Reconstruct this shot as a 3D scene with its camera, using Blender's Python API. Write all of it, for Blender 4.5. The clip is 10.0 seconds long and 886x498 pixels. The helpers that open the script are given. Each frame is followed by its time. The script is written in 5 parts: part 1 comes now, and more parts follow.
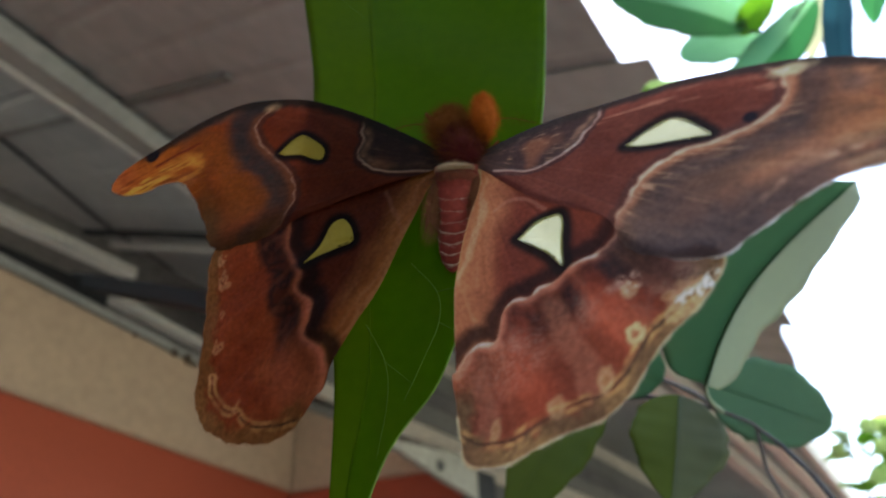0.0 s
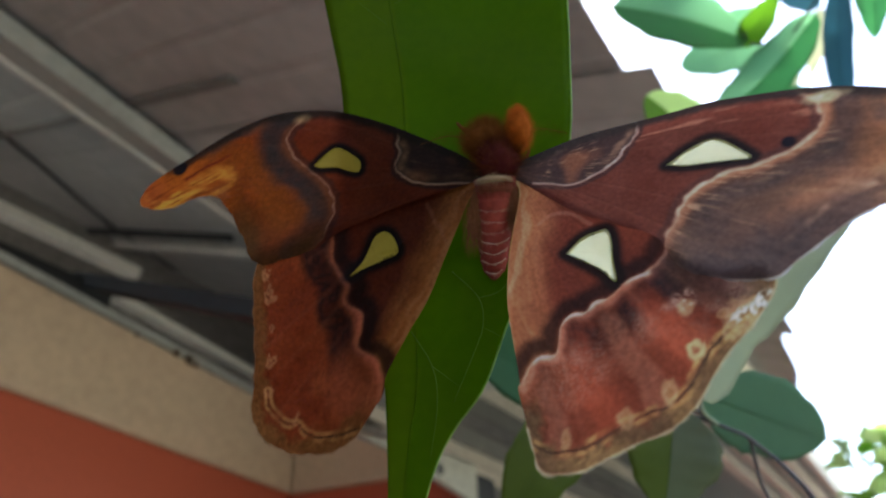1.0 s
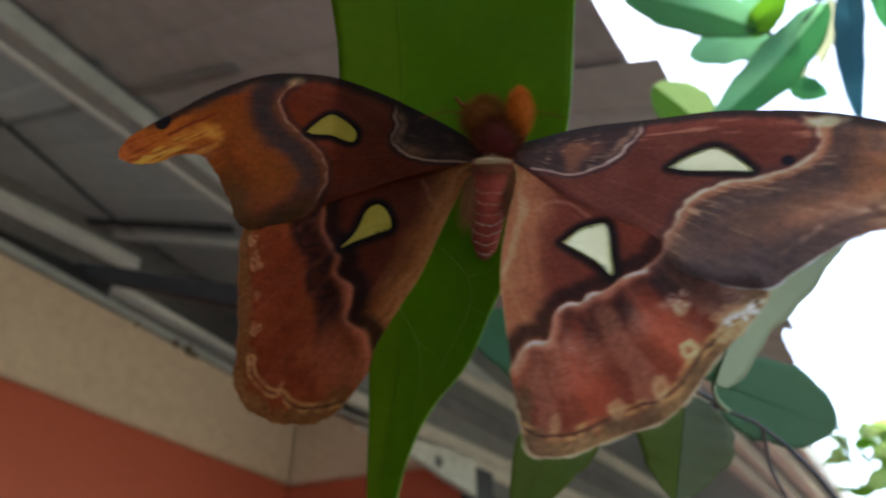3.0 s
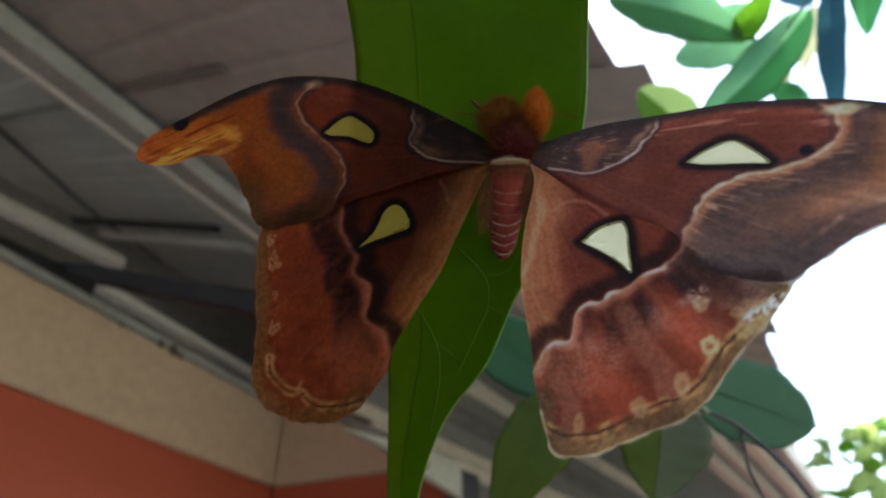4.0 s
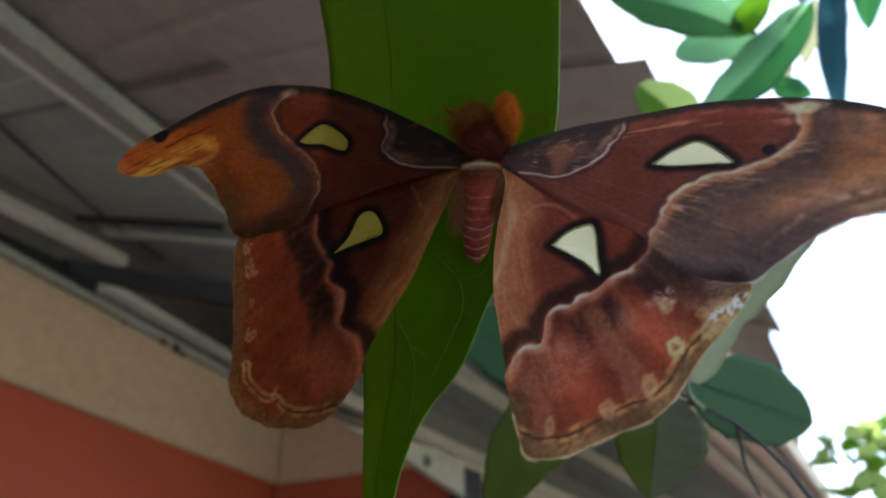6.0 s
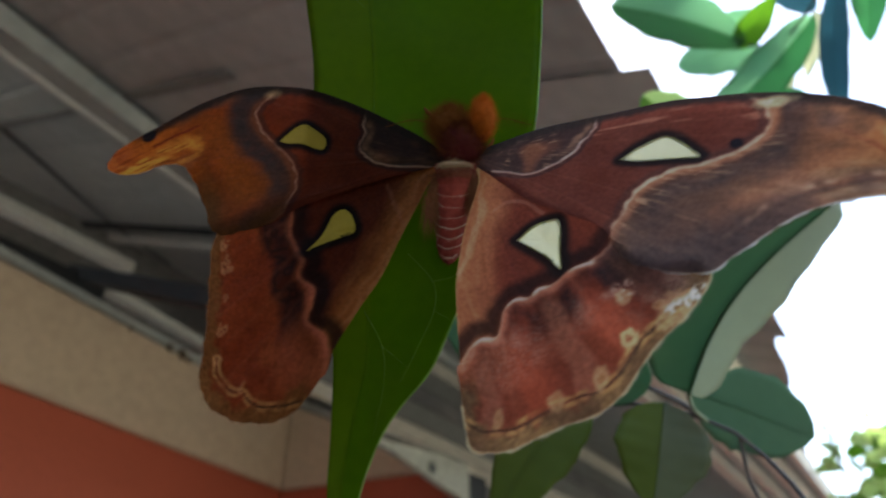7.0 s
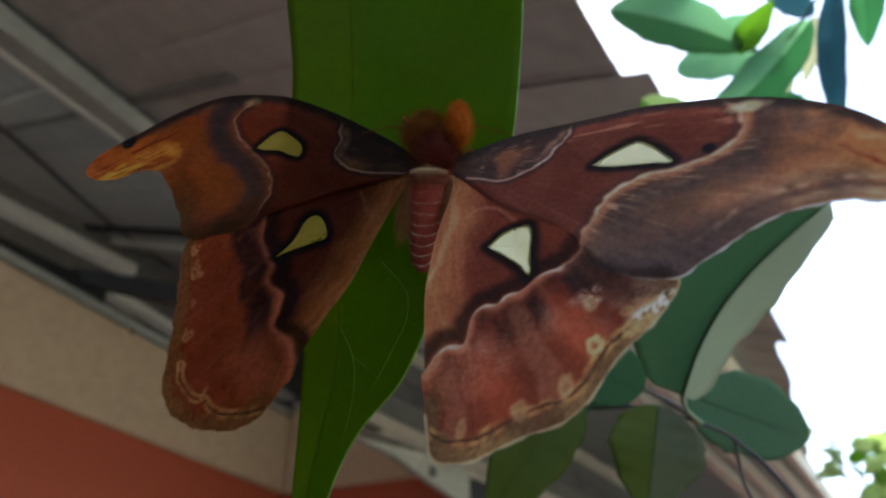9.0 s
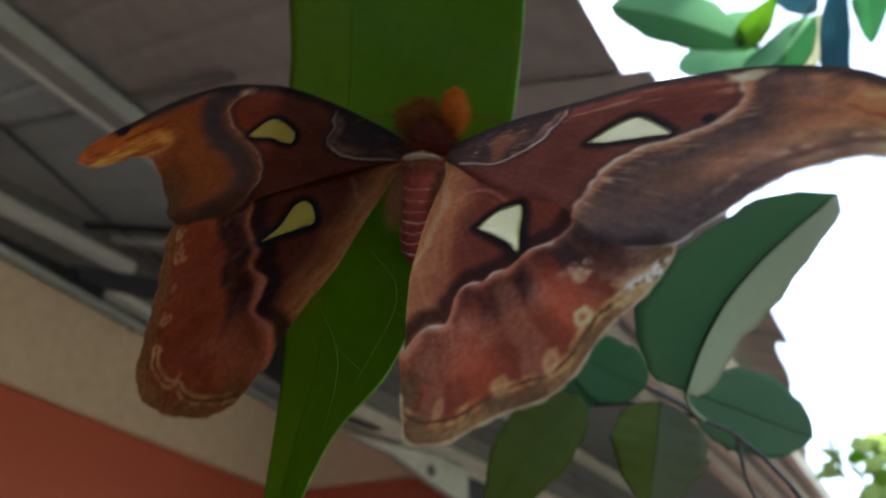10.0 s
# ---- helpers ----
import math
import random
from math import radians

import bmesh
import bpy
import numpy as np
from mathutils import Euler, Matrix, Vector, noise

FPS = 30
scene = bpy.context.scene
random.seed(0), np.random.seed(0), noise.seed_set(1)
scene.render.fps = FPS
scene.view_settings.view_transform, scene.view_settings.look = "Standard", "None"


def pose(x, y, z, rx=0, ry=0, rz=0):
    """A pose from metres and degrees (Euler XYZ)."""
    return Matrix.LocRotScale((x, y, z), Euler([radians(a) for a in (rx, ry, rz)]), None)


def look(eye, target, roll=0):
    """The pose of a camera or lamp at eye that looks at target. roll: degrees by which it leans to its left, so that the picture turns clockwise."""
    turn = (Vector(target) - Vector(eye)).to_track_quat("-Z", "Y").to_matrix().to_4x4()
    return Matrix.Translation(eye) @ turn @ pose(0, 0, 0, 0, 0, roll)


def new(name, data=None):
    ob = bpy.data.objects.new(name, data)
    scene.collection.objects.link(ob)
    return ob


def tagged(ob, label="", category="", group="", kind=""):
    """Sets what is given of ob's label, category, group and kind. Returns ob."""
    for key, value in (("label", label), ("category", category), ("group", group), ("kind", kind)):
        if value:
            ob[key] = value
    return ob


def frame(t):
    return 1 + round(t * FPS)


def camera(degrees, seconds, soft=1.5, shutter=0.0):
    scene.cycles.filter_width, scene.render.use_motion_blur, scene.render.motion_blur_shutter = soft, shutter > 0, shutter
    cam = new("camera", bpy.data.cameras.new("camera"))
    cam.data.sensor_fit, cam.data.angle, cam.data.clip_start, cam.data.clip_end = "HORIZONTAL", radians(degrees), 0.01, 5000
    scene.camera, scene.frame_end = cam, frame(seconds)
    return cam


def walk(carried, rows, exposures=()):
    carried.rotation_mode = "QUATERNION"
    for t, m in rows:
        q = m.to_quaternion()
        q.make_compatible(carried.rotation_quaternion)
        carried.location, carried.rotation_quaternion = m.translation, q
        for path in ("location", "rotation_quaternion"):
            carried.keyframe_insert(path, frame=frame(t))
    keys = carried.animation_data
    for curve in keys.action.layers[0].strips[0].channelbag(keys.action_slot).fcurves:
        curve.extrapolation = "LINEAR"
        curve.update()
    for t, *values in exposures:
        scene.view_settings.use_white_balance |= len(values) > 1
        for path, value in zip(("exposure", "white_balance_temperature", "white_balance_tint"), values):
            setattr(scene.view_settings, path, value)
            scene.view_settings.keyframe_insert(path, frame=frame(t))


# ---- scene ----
cam = camera(68.0, 10.0, soft=2.1, shutter=0.5)
cam.data.dof.use_dof = True
cam.data.dof.focus_distance = 0.2
cam.data.dof.aperture_fstop = 11.0
# a held camera: seconds, place in metres, turns in degrees
CAMERA_ROWS = [
    (0, -0.0058, 0.0014, 1.6029, 123.79, 1.35, 1.09),
    (0.5, -0.0021, 0.0029, 1.6048, 123.85, 1.03, 1.09),
    (1, -0.0037, -0.0062, 1.6043, 124.00, 0.66, 0.90),
    (1.5, -0.0011, 0.0038, 1.6033, 123.63, 0.53, 1.23),
    (2, -0.0018, 0.0039, 1.6043, 124.29, 0.00, 1.07),
    (2.5, -0.0070, 0.0014, 1.6010, 123.76, -0.10, 0.47),
    (3, -0.0115, 0.0010, 1.6004, 123.52, 0.28, 0.54),
    (4.5, -0.0035, 0.0035, 1.5982, 123.78, 0.38, -0.88),
    (5, -0.0007, 0.0074, 1.6002, 123.76, 0.57, -0.47),
    (6.5, -0.0004, 0.0035, 1.5990, 123.50, 0.15, -0.09),
    (7, -0.0021, -0.0044, 1.6003, 123.96, 0.12, 0.11),
    (7.5, -0.0016, -0.0031, 1.6000, 123.92, 0.04, -0.01),
    (8, -0.0003, -0.0055, 1.5981, 124.02, 0.02, 0.24),
    (8.5, 0.0008, -0.0067, 1.5993, 124.34, -0.01, 0.24),
    (9, 0.0023, -0.0054, 1.5979, 124.33, -0.13, 0.18),
    (9.5, 0.0020, -0.0021, 1.5978, 124.46, -0.29, 0.29),
    (10, 0.0014, 0.0004, 1.5977, 124.30, -0.27, -0.00),
]
walk(cam, [(t, pose(*row)) for t, *row in CAMERA_ROWS], [(0, 2.76), (2.5, 2.63), (4.5, 2.44), (5.0, 2.29), (6.5, 2.38), (7.5, 2.34), (10, 2.21)])

# the slow swing of the leaf and of the moth that clings to it
SWAY = [
    (0, -0.0021, 0.1503, 1.7298, 117.25, 2.92, -6.07),
    (0.1, -0.0029, 0.1504, 1.7304, 117.62, 1.38, -6.16),
    (0.2, -0.0003, 0.1503, 1.7307, 117.11, 2.52, -4.77),
    (0.3, 0.0021, 0.1512, 1.7304, 117.33, 1.00, -5.66),
    (0.4, -0.0000, 0.1506, 1.7295, 116.81, 2.12, -4.70),
    (0.5, -0.0067, 0.1500, 1.7295, 115.82, 3.56, -2.31),
    (0.6, -0.0063, 0.1492, 1.7335, 117.11, 3.14, -2.96),
    (0.7, -0.0032, 0.1488, 1.7340, 118.19, 2.03, -3.34),
    (0.8, 0.0021, 0.1494, 1.7332, 119.71, 1.08, -4.31),
    (0.9, 0.0090, 0.1511, 1.7320, 120.54, -0.45, -5.11),
    (1, 0.0108, 0.1505, 1.7340, 121.65, -1.14, -4.02),
    (1.1, 0.0080, 0.1492, 1.7345, 120.95, 0.21, -3.83),
    (1.2, 0.0010, 0.1451, 1.7375, 121.04, 0.03, -3.33),
    (1.3, -0.0012, 0.1460, 1.7380, 120.52, 0.76, -3.20),
    (1.4, -0.0013, 0.1503, 1.7325, 118.86, 1.89, -3.32),
    (1.5, -0.0005, 0.1527, 1.7313, 117.01, 2.84, -3.52),
    (1.6, 0.0006, 0.1550, 1.7324, 117.72, 2.33, -4.00),
    (1.7, 0.0024, 0.1604, 1.7299, 117.51, 2.15, -3.69),
    (1.8, 0.0066, 0.1662, 1.7306, 117.23, 2.95, -2.64),
    (1.9, 0.0102, 0.1632, 1.7312, 118.17, -0.36, -4.58),
    (2, 0.0091, 0.1594, 1.7322, 118.92, 0.72, -3.74),
    (2.1, -0.0000, 0.1606, 1.7328, 117.75, 1.15, -3.71),
    (2.2, -0.0056, 0.1598, 1.7358, 119.51, 1.22, -3.71),
    (2.3, -0.0036, 0.1589, 1.7348, 121.04, 0.47, -3.27),
    (2.4, 0.0041, 0.1577, 1.7340, 123.04, -1.39, -3.04),
    (2.5, 0.0111, 0.1580, 1.7352, 125.00, -1.12, -2.61),
    (2.6, 0.0163, 0.1586, 1.7323, 124.20, -0.35, -2.50),
    (2.7, 0.0121, 0.1580, 1.7329, 125.01, -0.73, -1.31),
    (2.8, 0.0048, 0.1561, 1.7353, 125.34, -0.90, -0.55),
    (2.9, -0.0002, 0.1555, 1.7350, 125.51, 0.59, 1.62),
    (3, 0.0023, 0.1553, 1.7337, 126.03, -0.90, 1.68),
    (3.1, 0.0100, 0.1552, 1.7328, 125.84, -1.55, 2.12),
    (3.2, 0.0137, 0.1580, 1.7309, 125.82, -1.49, 1.38),
    (4.3, 0.0152, 0.1542, 1.7358, 124.95, -1.26, -0.70),
    (4.4, 0.0098, 0.1534, 1.7365, 125.83, -2.51, -1.51),
    (4.5, 0.0083, 0.1561, 1.7352, 124.89, -1.53, 0.26),
    (4.6, 0.0088, 0.1548, 1.7339, 125.32, -1.65, -0.83),
    (4.7, 0.0094, 0.1563, 1.7332, 124.64, -1.60, -0.74),
    (4.8, 0.0106, 0.1545, 1.7353, 124.22, -0.19, -1.18),
    (4.9, 0.0107, 0.1560, 1.7366, 123.72, 0.19, -0.85),
    (5, 0.0097, 0.1596, 1.7364, 123.20, -0.20, -0.78),
    (5.1, 0.0105, 0.1585, 1.7348, 123.11, 0.42, -1.08),
    (5.2, 0.0121, 0.1615, 1.7326, 122.68, -0.21, -0.98),
    (6.3, 0.0123, 0.1635, 1.7346, 124.51, -1.30, -0.56),
    (6.4, 0.0074, 0.1592, 1.7367, 124.07, -0.45, -1.19),
    (6.5, 0.0051, 0.1571, 1.7382, 121.90, 1.12, -2.68),
    (6.6, 0.0031, 0.1544, 1.7371, 122.62, 0.11, -2.24),
    (6.7, -0.0009, 0.1523, 1.7339, 122.54, -1.15, -2.43),
    (6.8, -0.0051, 0.1513, 1.7326, 122.11, 0.29, -1.98),
    (6.9, -0.0021, 0.1511, 1.7326, 121.39, 1.57, -1.82),
    (7, 0.0013, 0.1514, 1.7352, 121.44, 1.13, -2.07),
    (7.1, 0.0034, 0.1511, 1.7343, 121.94, 0.23, -2.27),
    (7.2, 0.0043, 0.1528, 1.7345, 122.18, -0.56, -1.80),
    (7.3, 0.0057, 0.1558, 1.7324, 122.79, -0.92, -1.67),
    (7.4, 0.0035, 0.1568, 1.7338, 123.51, -1.00, -1.15),
    (7.5, 0.0025, 0.1561, 1.7358, 123.92, 0.04, -0.01),
    (7.6, 0.0081, 0.1583, 1.7332, 123.82, -0.57, -0.75),
    (7.7, 0.0117, 0.1575, 1.7312, 123.63, -1.08, -1.09),
    (7.8, 0.0112, 0.1545, 1.7320, 124.02, -1.38, -2.14),
    (7.9, 0.0078, 0.1531, 1.7322, 123.93, -1.15, -1.23),
    (8, 0.0061, 0.1539, 1.7328, 123.22, -0.06, -1.34),
    (8.1, 0.0045, 0.1525, 1.7317, 123.41, -0.08, -1.04),
    (8.2, 0.0031, 0.1538, 1.7313, 122.49, -2.63, -2.83),
    (8.3, 0.0048, 0.1520, 1.7315, 122.80, 0.16, -1.74),
    (8.4, 0.0019, 0.1518, 1.7317, 122.64, -0.27, -2.98),
    (8.5, 0.0048, 0.1545, 1.7333, 122.43, 0.15, -2.46),
    (8.6, 0.0081, 0.1514, 1.7321, 122.63, 0.31, -2.41),
    (8.7, 0.0064, 0.1507, 1.7299, 122.20, -0.26, -2.45),
    (8.8, 0.0044, 0.1498, 1.7289, 122.00, -0.79, -3.73),
    (8.9, -0.0008, 0.1486, 1.7302, 121.01, -0.45, -3.08),
    (9, -0.0029, 0.1485, 1.7301, 119.39, 1.91, -2.25),
    (9.1, -0.0043, 0.1502, 1.7284, 120.35, 1.08, -2.89),
    (9.2, -0.0029, 0.1502, 1.7277, 120.66, 0.11, -3.27),
    (9.3, 0.0043, 0.1518, 1.7264, 120.42, 1.04, -3.89),
    (9.4, 0.0059, 0.1524, 1.7265, 120.30, 0.99, -4.42),
    (9.5, 0.0039, 0.1529, 1.7291, 119.13, 1.91, -4.22),
    (9.6, -0.0048, 0.1497, 1.7310, 119.13, -0.39, -5.64),
    (9.7, -0.0093, 0.1487, 1.7296, 117.17, 2.67, -2.78),
    (9.8, -0.0108, 0.1491, 1.7287, 116.58, 1.95, -3.18),
    (9.9, -0.0088, 0.1483, 1.7281, 115.95, 1.75, -3.76),
    (10, -0.0055, 0.1473, 1.7287, 114.76, 3.59, -3.26),
]
# ---- light ----
SUN_HEIGHT, SUN_TURN = 60.0, -40.0
world = bpy.data.worlds.new("sky")
scene.world = world
world.use_nodes = True
_n = world.node_tree.nodes
_sky = _n.new("ShaderNodeTexSky")
_sky.sky_type = "NISHITA"
_sky.sun_disc = False
_sky.sun_elevation = radians(SUN_HEIGHT)
_sky.sun_rotation = radians(SUN_TURN)
_sky.dust_density = 4.0
_sky.air_density = 1.2
world.node_tree.links.new(_sky.outputs[0], _n["Background"].inputs[0])
_n["Background"].inputs[1].default_value = 0.15

sun = new("sun", bpy.data.lights.new("sun", "SUN"))
sun.data.energy = 2.0
sun.data.angle = radians(10)
sun.data.color = (1.0, 0.98, 0.94)
sun.matrix_world = look((0, 0, 0), (-math.sin(radians(SUN_TURN)) * math.cos(radians(SUN_HEIGHT)), -math.cos(radians(SUN_TURN)) * math.cos(radians(SUN_HEIGHT)), -math.sin(radians(SUN_HEIGHT))))


# ---- materials ----
def surface(name, color, rough=0.6, metal=0.0, spread=0.25, grain=20.0, blotch=2.0, bump=0.15, tint=None, thin=0.0, thin_color=None, sheen=0.0, attribute="", depth=0.002, gloss=0.5, glow=1.0):
    """A surface with variation at two scales, a fine relief and, for thin things, light that shines through."""
    m = bpy.data.materials.new(name)
    m.use_nodes = True
    nt = m.node_tree
    N, L = nt.nodes, nt.links
    bsdf = N["Principled BSDF"]
    co = N.new("ShaderNodeTexCoord")
    big, fine = N.new("ShaderNodeTexNoise"), N.new("ShaderNodeTexNoise")
    big.inputs["Scale"].default_value, big.inputs["Detail"].default_value = blotch, 5
    fine.inputs["Scale"].default_value, fine.inputs["Detail"].default_value = grain, 6
    L.new(co.outputs["Object"], big.inputs["Vector"])
    L.new(co.outputs["Object"], fine.inputs["Vector"])
    info = N.new("ShaderNodeObjectInfo")
    add = N.new("ShaderNodeMath")
    add.operation = "ADD"
    L.new(big.outputs["Fac"], add.inputs[0])
    L.new(fine.outputs["Fac"], add.inputs[1])
    ramp = N.new("ShaderNodeMapRange")
    ramp.inputs["From Min"].default_value, ramp.inputs["From Max"].default_value = 0.65, 1.35
    ramp.inputs["To Min"].default_value, ramp.inputs["To Max"].default_value = 1 - spread, 1 + spread
    L.new(add.outputs[0], ramp.inputs["Value"])
    vary = N.new("ShaderNodeMath")
    vary.operation = "MULTIPLY_ADD"
    vary.inputs[1].default_value = 0.16
    vary.inputs[2].default_value = -0.08
    L.new(info.outputs["Random"], vary.inputs[0])
    both = N.new("ShaderNodeMath")
    both.operation = "ADD"
    L.new(ramp.outputs[0], both.inputs[0])
    L.new(vary.outputs[0], both.inputs[1])
    base = N.new("ShaderNodeMix")
    base.data_type = "RGBA"
    base.inputs["A"].default_value = (*color, 1)
    base.inputs["B"].default_value = (*(tint or color), 1)
    L.new(big.outputs["Fac"], base.inputs["Factor"])
    source = base.outputs["Result"]
    if attribute:
        at = N.new("ShaderNodeAttribute")
        at.attribute_name = attribute
        source = at.outputs["Color"]
    mul = N.new("ShaderNodeVectorMath")
    mul.operation = "SCALE"
    L.new(source, mul.inputs[0])
    L.new(both.outputs[0], mul.inputs["Scale"])
    L.new(mul.outputs[0], bsdf.inputs["Base Color"])
    bsdf.inputs["Roughness"].default_value = rough
    bsdf.inputs["Metallic"].default_value = metal
    bsdf.inputs["Specular IOR Level"].default_value = gloss
    bsdf.inputs["Sheen Weight"].default_value = sheen
    bp = N.new("ShaderNodeBump")
    bp.inputs["Strength"].default_value, bp.inputs["Distance"].default_value = bump, depth
    L.new(fine.outputs["Fac"], bp.inputs["Height"])
    L.new(bp.outputs[0], bsdf.inputs["Normal"])
    if thin:
        tr = N.new("ShaderNodeBsdfTranslucent")
        if thin_color:
            tr.inputs["Color"].default_value = (*thin_color, 1)
        else:
            lit = N.new("ShaderNodeVectorMath")
            lit.operation = "SCALE"
            lit.inputs["Scale"].default_value = glow
            L.new(mul.outputs[0], lit.inputs[0])
            cap = N.new("ShaderNodeVectorMath")
            cap.operation = "MINIMUM"
            cap.inputs[1].default_value = (0.9, 0.9, 0.9)
            L.new(lit.outputs[0], cap.inputs[0])
            L.new(cap.outputs[0], tr.inputs["Color"])
        mix = N.new("ShaderNodeMixShader")
        mix.inputs[0].default_value = thin
        L.new(bsdf.outputs[0], mix.inputs[1])
        L.new(tr.outputs[0], mix.inputs[2])
        L.new(mix.outputs[0], N["Material Output"].inputs["Surface"])
    return m


M_ORANGE = surface("orange_paint", (0.44, 0.078, 0.032), 0.7, spread=0.14, grain=60, blotch=1.3, tint=(0.37, 0.066, 0.028), bump=0.3)
M_PLASTER = surface("beige_plaster", (0.585, 0.43, 0.30), 0.85, spread=0.16, grain=30, blotch=1.6, tint=(0.48, 0.34, 0.235), bump=0.4)
M_ROOF = surface("roof_sheet", (0.44, 0.425, 0.405), 0.55, spread=0.2, grain=14, blotch=1.1, tint=(0.372, 0.355, 0.335), bump=0.06)
M_MUD = surface("dry_mud", (0.10, 0.07, 0.045), 0.9, spread=0.4, grain=160, blotch=40, bump=0.6)
M_STEEL = surface("light_steel", (0.70, 0.67, 0.63), 0.42, metal=0.2, spread=0.2, grain=40, blotch=3, tint=(0.58, 0.54, 0.49), bump=0.1)
M_GALVANISED = surface("dull_galvanised_steel", (0.45, 0.44, 0.415), 0.5, metal=0.2, spread=0.22, grain=30, blotch=4, tint=(0.37, 0.36, 0.335), bump=0.1)
M_PALE_BOARD = surface("pale_weathered_board", (0.66, 0.57, 0.48), 0.75, spread=0.25, grain=30, blotch=2.5, tint=(0.54, 0.48, 0.42), bump=0.2, gloss=0.2)
M_PURLIN_LIT = surface("lit_purlin_pale", (0.82, 0.75, 0.67), 0.7, spread=0.2, grain=30, blotch=2.5, tint=(0.70, 0.63, 0.55), bump=0.2, gloss=0.2)
M_DULL = surface("dull_steel", (0.22, 0.21, 0.20), 0.75, spread=0.3, grain=40, blotch=3, tint=(0.15, 0.14, 0.13), bump=0.15, gloss=0.2)
M_GREY_RENDER = surface("grey_render", (0.29, 0.27, 0.255), 0.85, spread=0.25, grain=25, blotch=1.5, tint=(0.22, 0.205, 0.19), bump=0.3, gloss=0.2)
M_SMOKED = surface("smoked_board", (0.13, 0.12, 0.125), 0.8, spread=0.3, grain=40, blotch=3, tint=(0.18, 0.16, 0.155), bump=0.2, gloss=0.2)
M_BEAM = surface("dusty_steel", (0.38, 0.36, 0.30), 0.65, spread=0.35, grain=40, blotch=5, tint=(0.28, 0.26, 0.22), bump=0.15, gloss=0.25)
M_DARK = surface("dark_steel", (0.030, 0.030, 0.032), 0.7, metal=0.0, spread=0.3, grain=40, blotch=3, bump=0.1, gloss=0.2)
M_CABLE = surface("cable_sheath", (0.03, 0.03, 0.03), 0.5, spread=0.2, grain=50, blotch=5)
M_FLOOR = surface("concrete", (0.15, 0.14, 0.125), 0.85, spread=0.3, grain=25, blotch=0.8, bump=0.4)
M_GROUND = surface("earth_and_grass", (0.155, 0.15, 0.125), 0.9, spread=0.4, grain=6, blotch=0.3, tint=(0.115, 0.13, 0.08), bump=0.6)
M_HOST = surface("host_leaf_green", (0.070, 0.098, 0.001), 0.48, spread=0.34, grain=260, blotch=30, tint=(0.040, 0.085, 0.001), bump=0.2, thin=0.5, thin_color=(0.15, 0.31, 0.001), depth=0.0004, gloss=0.06)
M_HOST_LIT = surface("host_leaf_lit_green", (0.080, 0.104, 0.001), 0.5, spread=0.34, grain=260, blotch=26, tint=(0.050, 0.088, 0.001), bump=0.2, thin=0.5, thin_color=(0.165, 0.315, 0.001), depth=0.0004, gloss=0.06)
M_HOST_VEIN = surface("host_leaf_vein_green", (0.15, 0.25, 0.035), 0.5, spread=0.15, grain=300, blotch=60, thin=0.4, depth=0.0003, gloss=0.08)
M_RIM = surface("leaf_rim_green", (0.20, 0.32, 0.05), 0.4, spread=0.3, grain=300, blotch=90, thin=0.5, depth=0.0003, glow=1.8)
M_VEIN = surface("leaf_vein_green", (0.10, 0.19, 0.04), 0.5, spread=0.15, grain=300, blotch=60, thin=0.25, depth=0.0003)
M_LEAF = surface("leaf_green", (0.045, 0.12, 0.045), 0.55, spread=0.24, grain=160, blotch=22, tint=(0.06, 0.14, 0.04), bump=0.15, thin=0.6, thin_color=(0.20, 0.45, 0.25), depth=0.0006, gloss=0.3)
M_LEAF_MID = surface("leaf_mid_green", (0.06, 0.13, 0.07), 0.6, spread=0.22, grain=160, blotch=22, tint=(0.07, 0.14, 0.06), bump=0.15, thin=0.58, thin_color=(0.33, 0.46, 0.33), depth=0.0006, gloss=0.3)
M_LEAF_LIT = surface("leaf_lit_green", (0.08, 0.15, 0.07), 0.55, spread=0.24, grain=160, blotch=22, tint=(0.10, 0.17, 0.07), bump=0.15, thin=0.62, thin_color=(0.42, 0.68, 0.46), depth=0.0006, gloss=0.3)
M_LEAF_DUSKY = surface("leaf_blue_green", (0.04, 0.09, 0.095), 0.5, spread=0.22, grain=160, blotch=22, tint=(0.045, 0.10, 0.09), bump=0.15, thin=0.5, thin_color=(0.17, 0.36, 0.42), depth=0.0006, gloss=0.3)
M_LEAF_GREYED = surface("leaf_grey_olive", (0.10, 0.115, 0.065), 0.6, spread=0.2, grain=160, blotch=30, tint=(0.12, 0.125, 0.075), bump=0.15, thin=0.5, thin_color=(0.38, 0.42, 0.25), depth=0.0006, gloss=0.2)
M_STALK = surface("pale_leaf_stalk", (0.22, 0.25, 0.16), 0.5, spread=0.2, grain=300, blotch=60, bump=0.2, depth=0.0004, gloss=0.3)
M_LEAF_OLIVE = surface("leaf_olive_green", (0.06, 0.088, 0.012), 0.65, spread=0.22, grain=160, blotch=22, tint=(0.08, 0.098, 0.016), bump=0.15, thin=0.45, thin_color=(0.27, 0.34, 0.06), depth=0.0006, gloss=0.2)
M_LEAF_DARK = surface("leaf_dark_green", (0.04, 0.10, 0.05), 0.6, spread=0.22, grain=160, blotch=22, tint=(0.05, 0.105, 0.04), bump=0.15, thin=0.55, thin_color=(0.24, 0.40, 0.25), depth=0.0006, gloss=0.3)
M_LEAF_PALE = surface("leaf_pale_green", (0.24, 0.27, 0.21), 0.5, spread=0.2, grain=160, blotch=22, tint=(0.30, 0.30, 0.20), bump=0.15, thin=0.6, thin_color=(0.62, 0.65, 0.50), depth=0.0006)
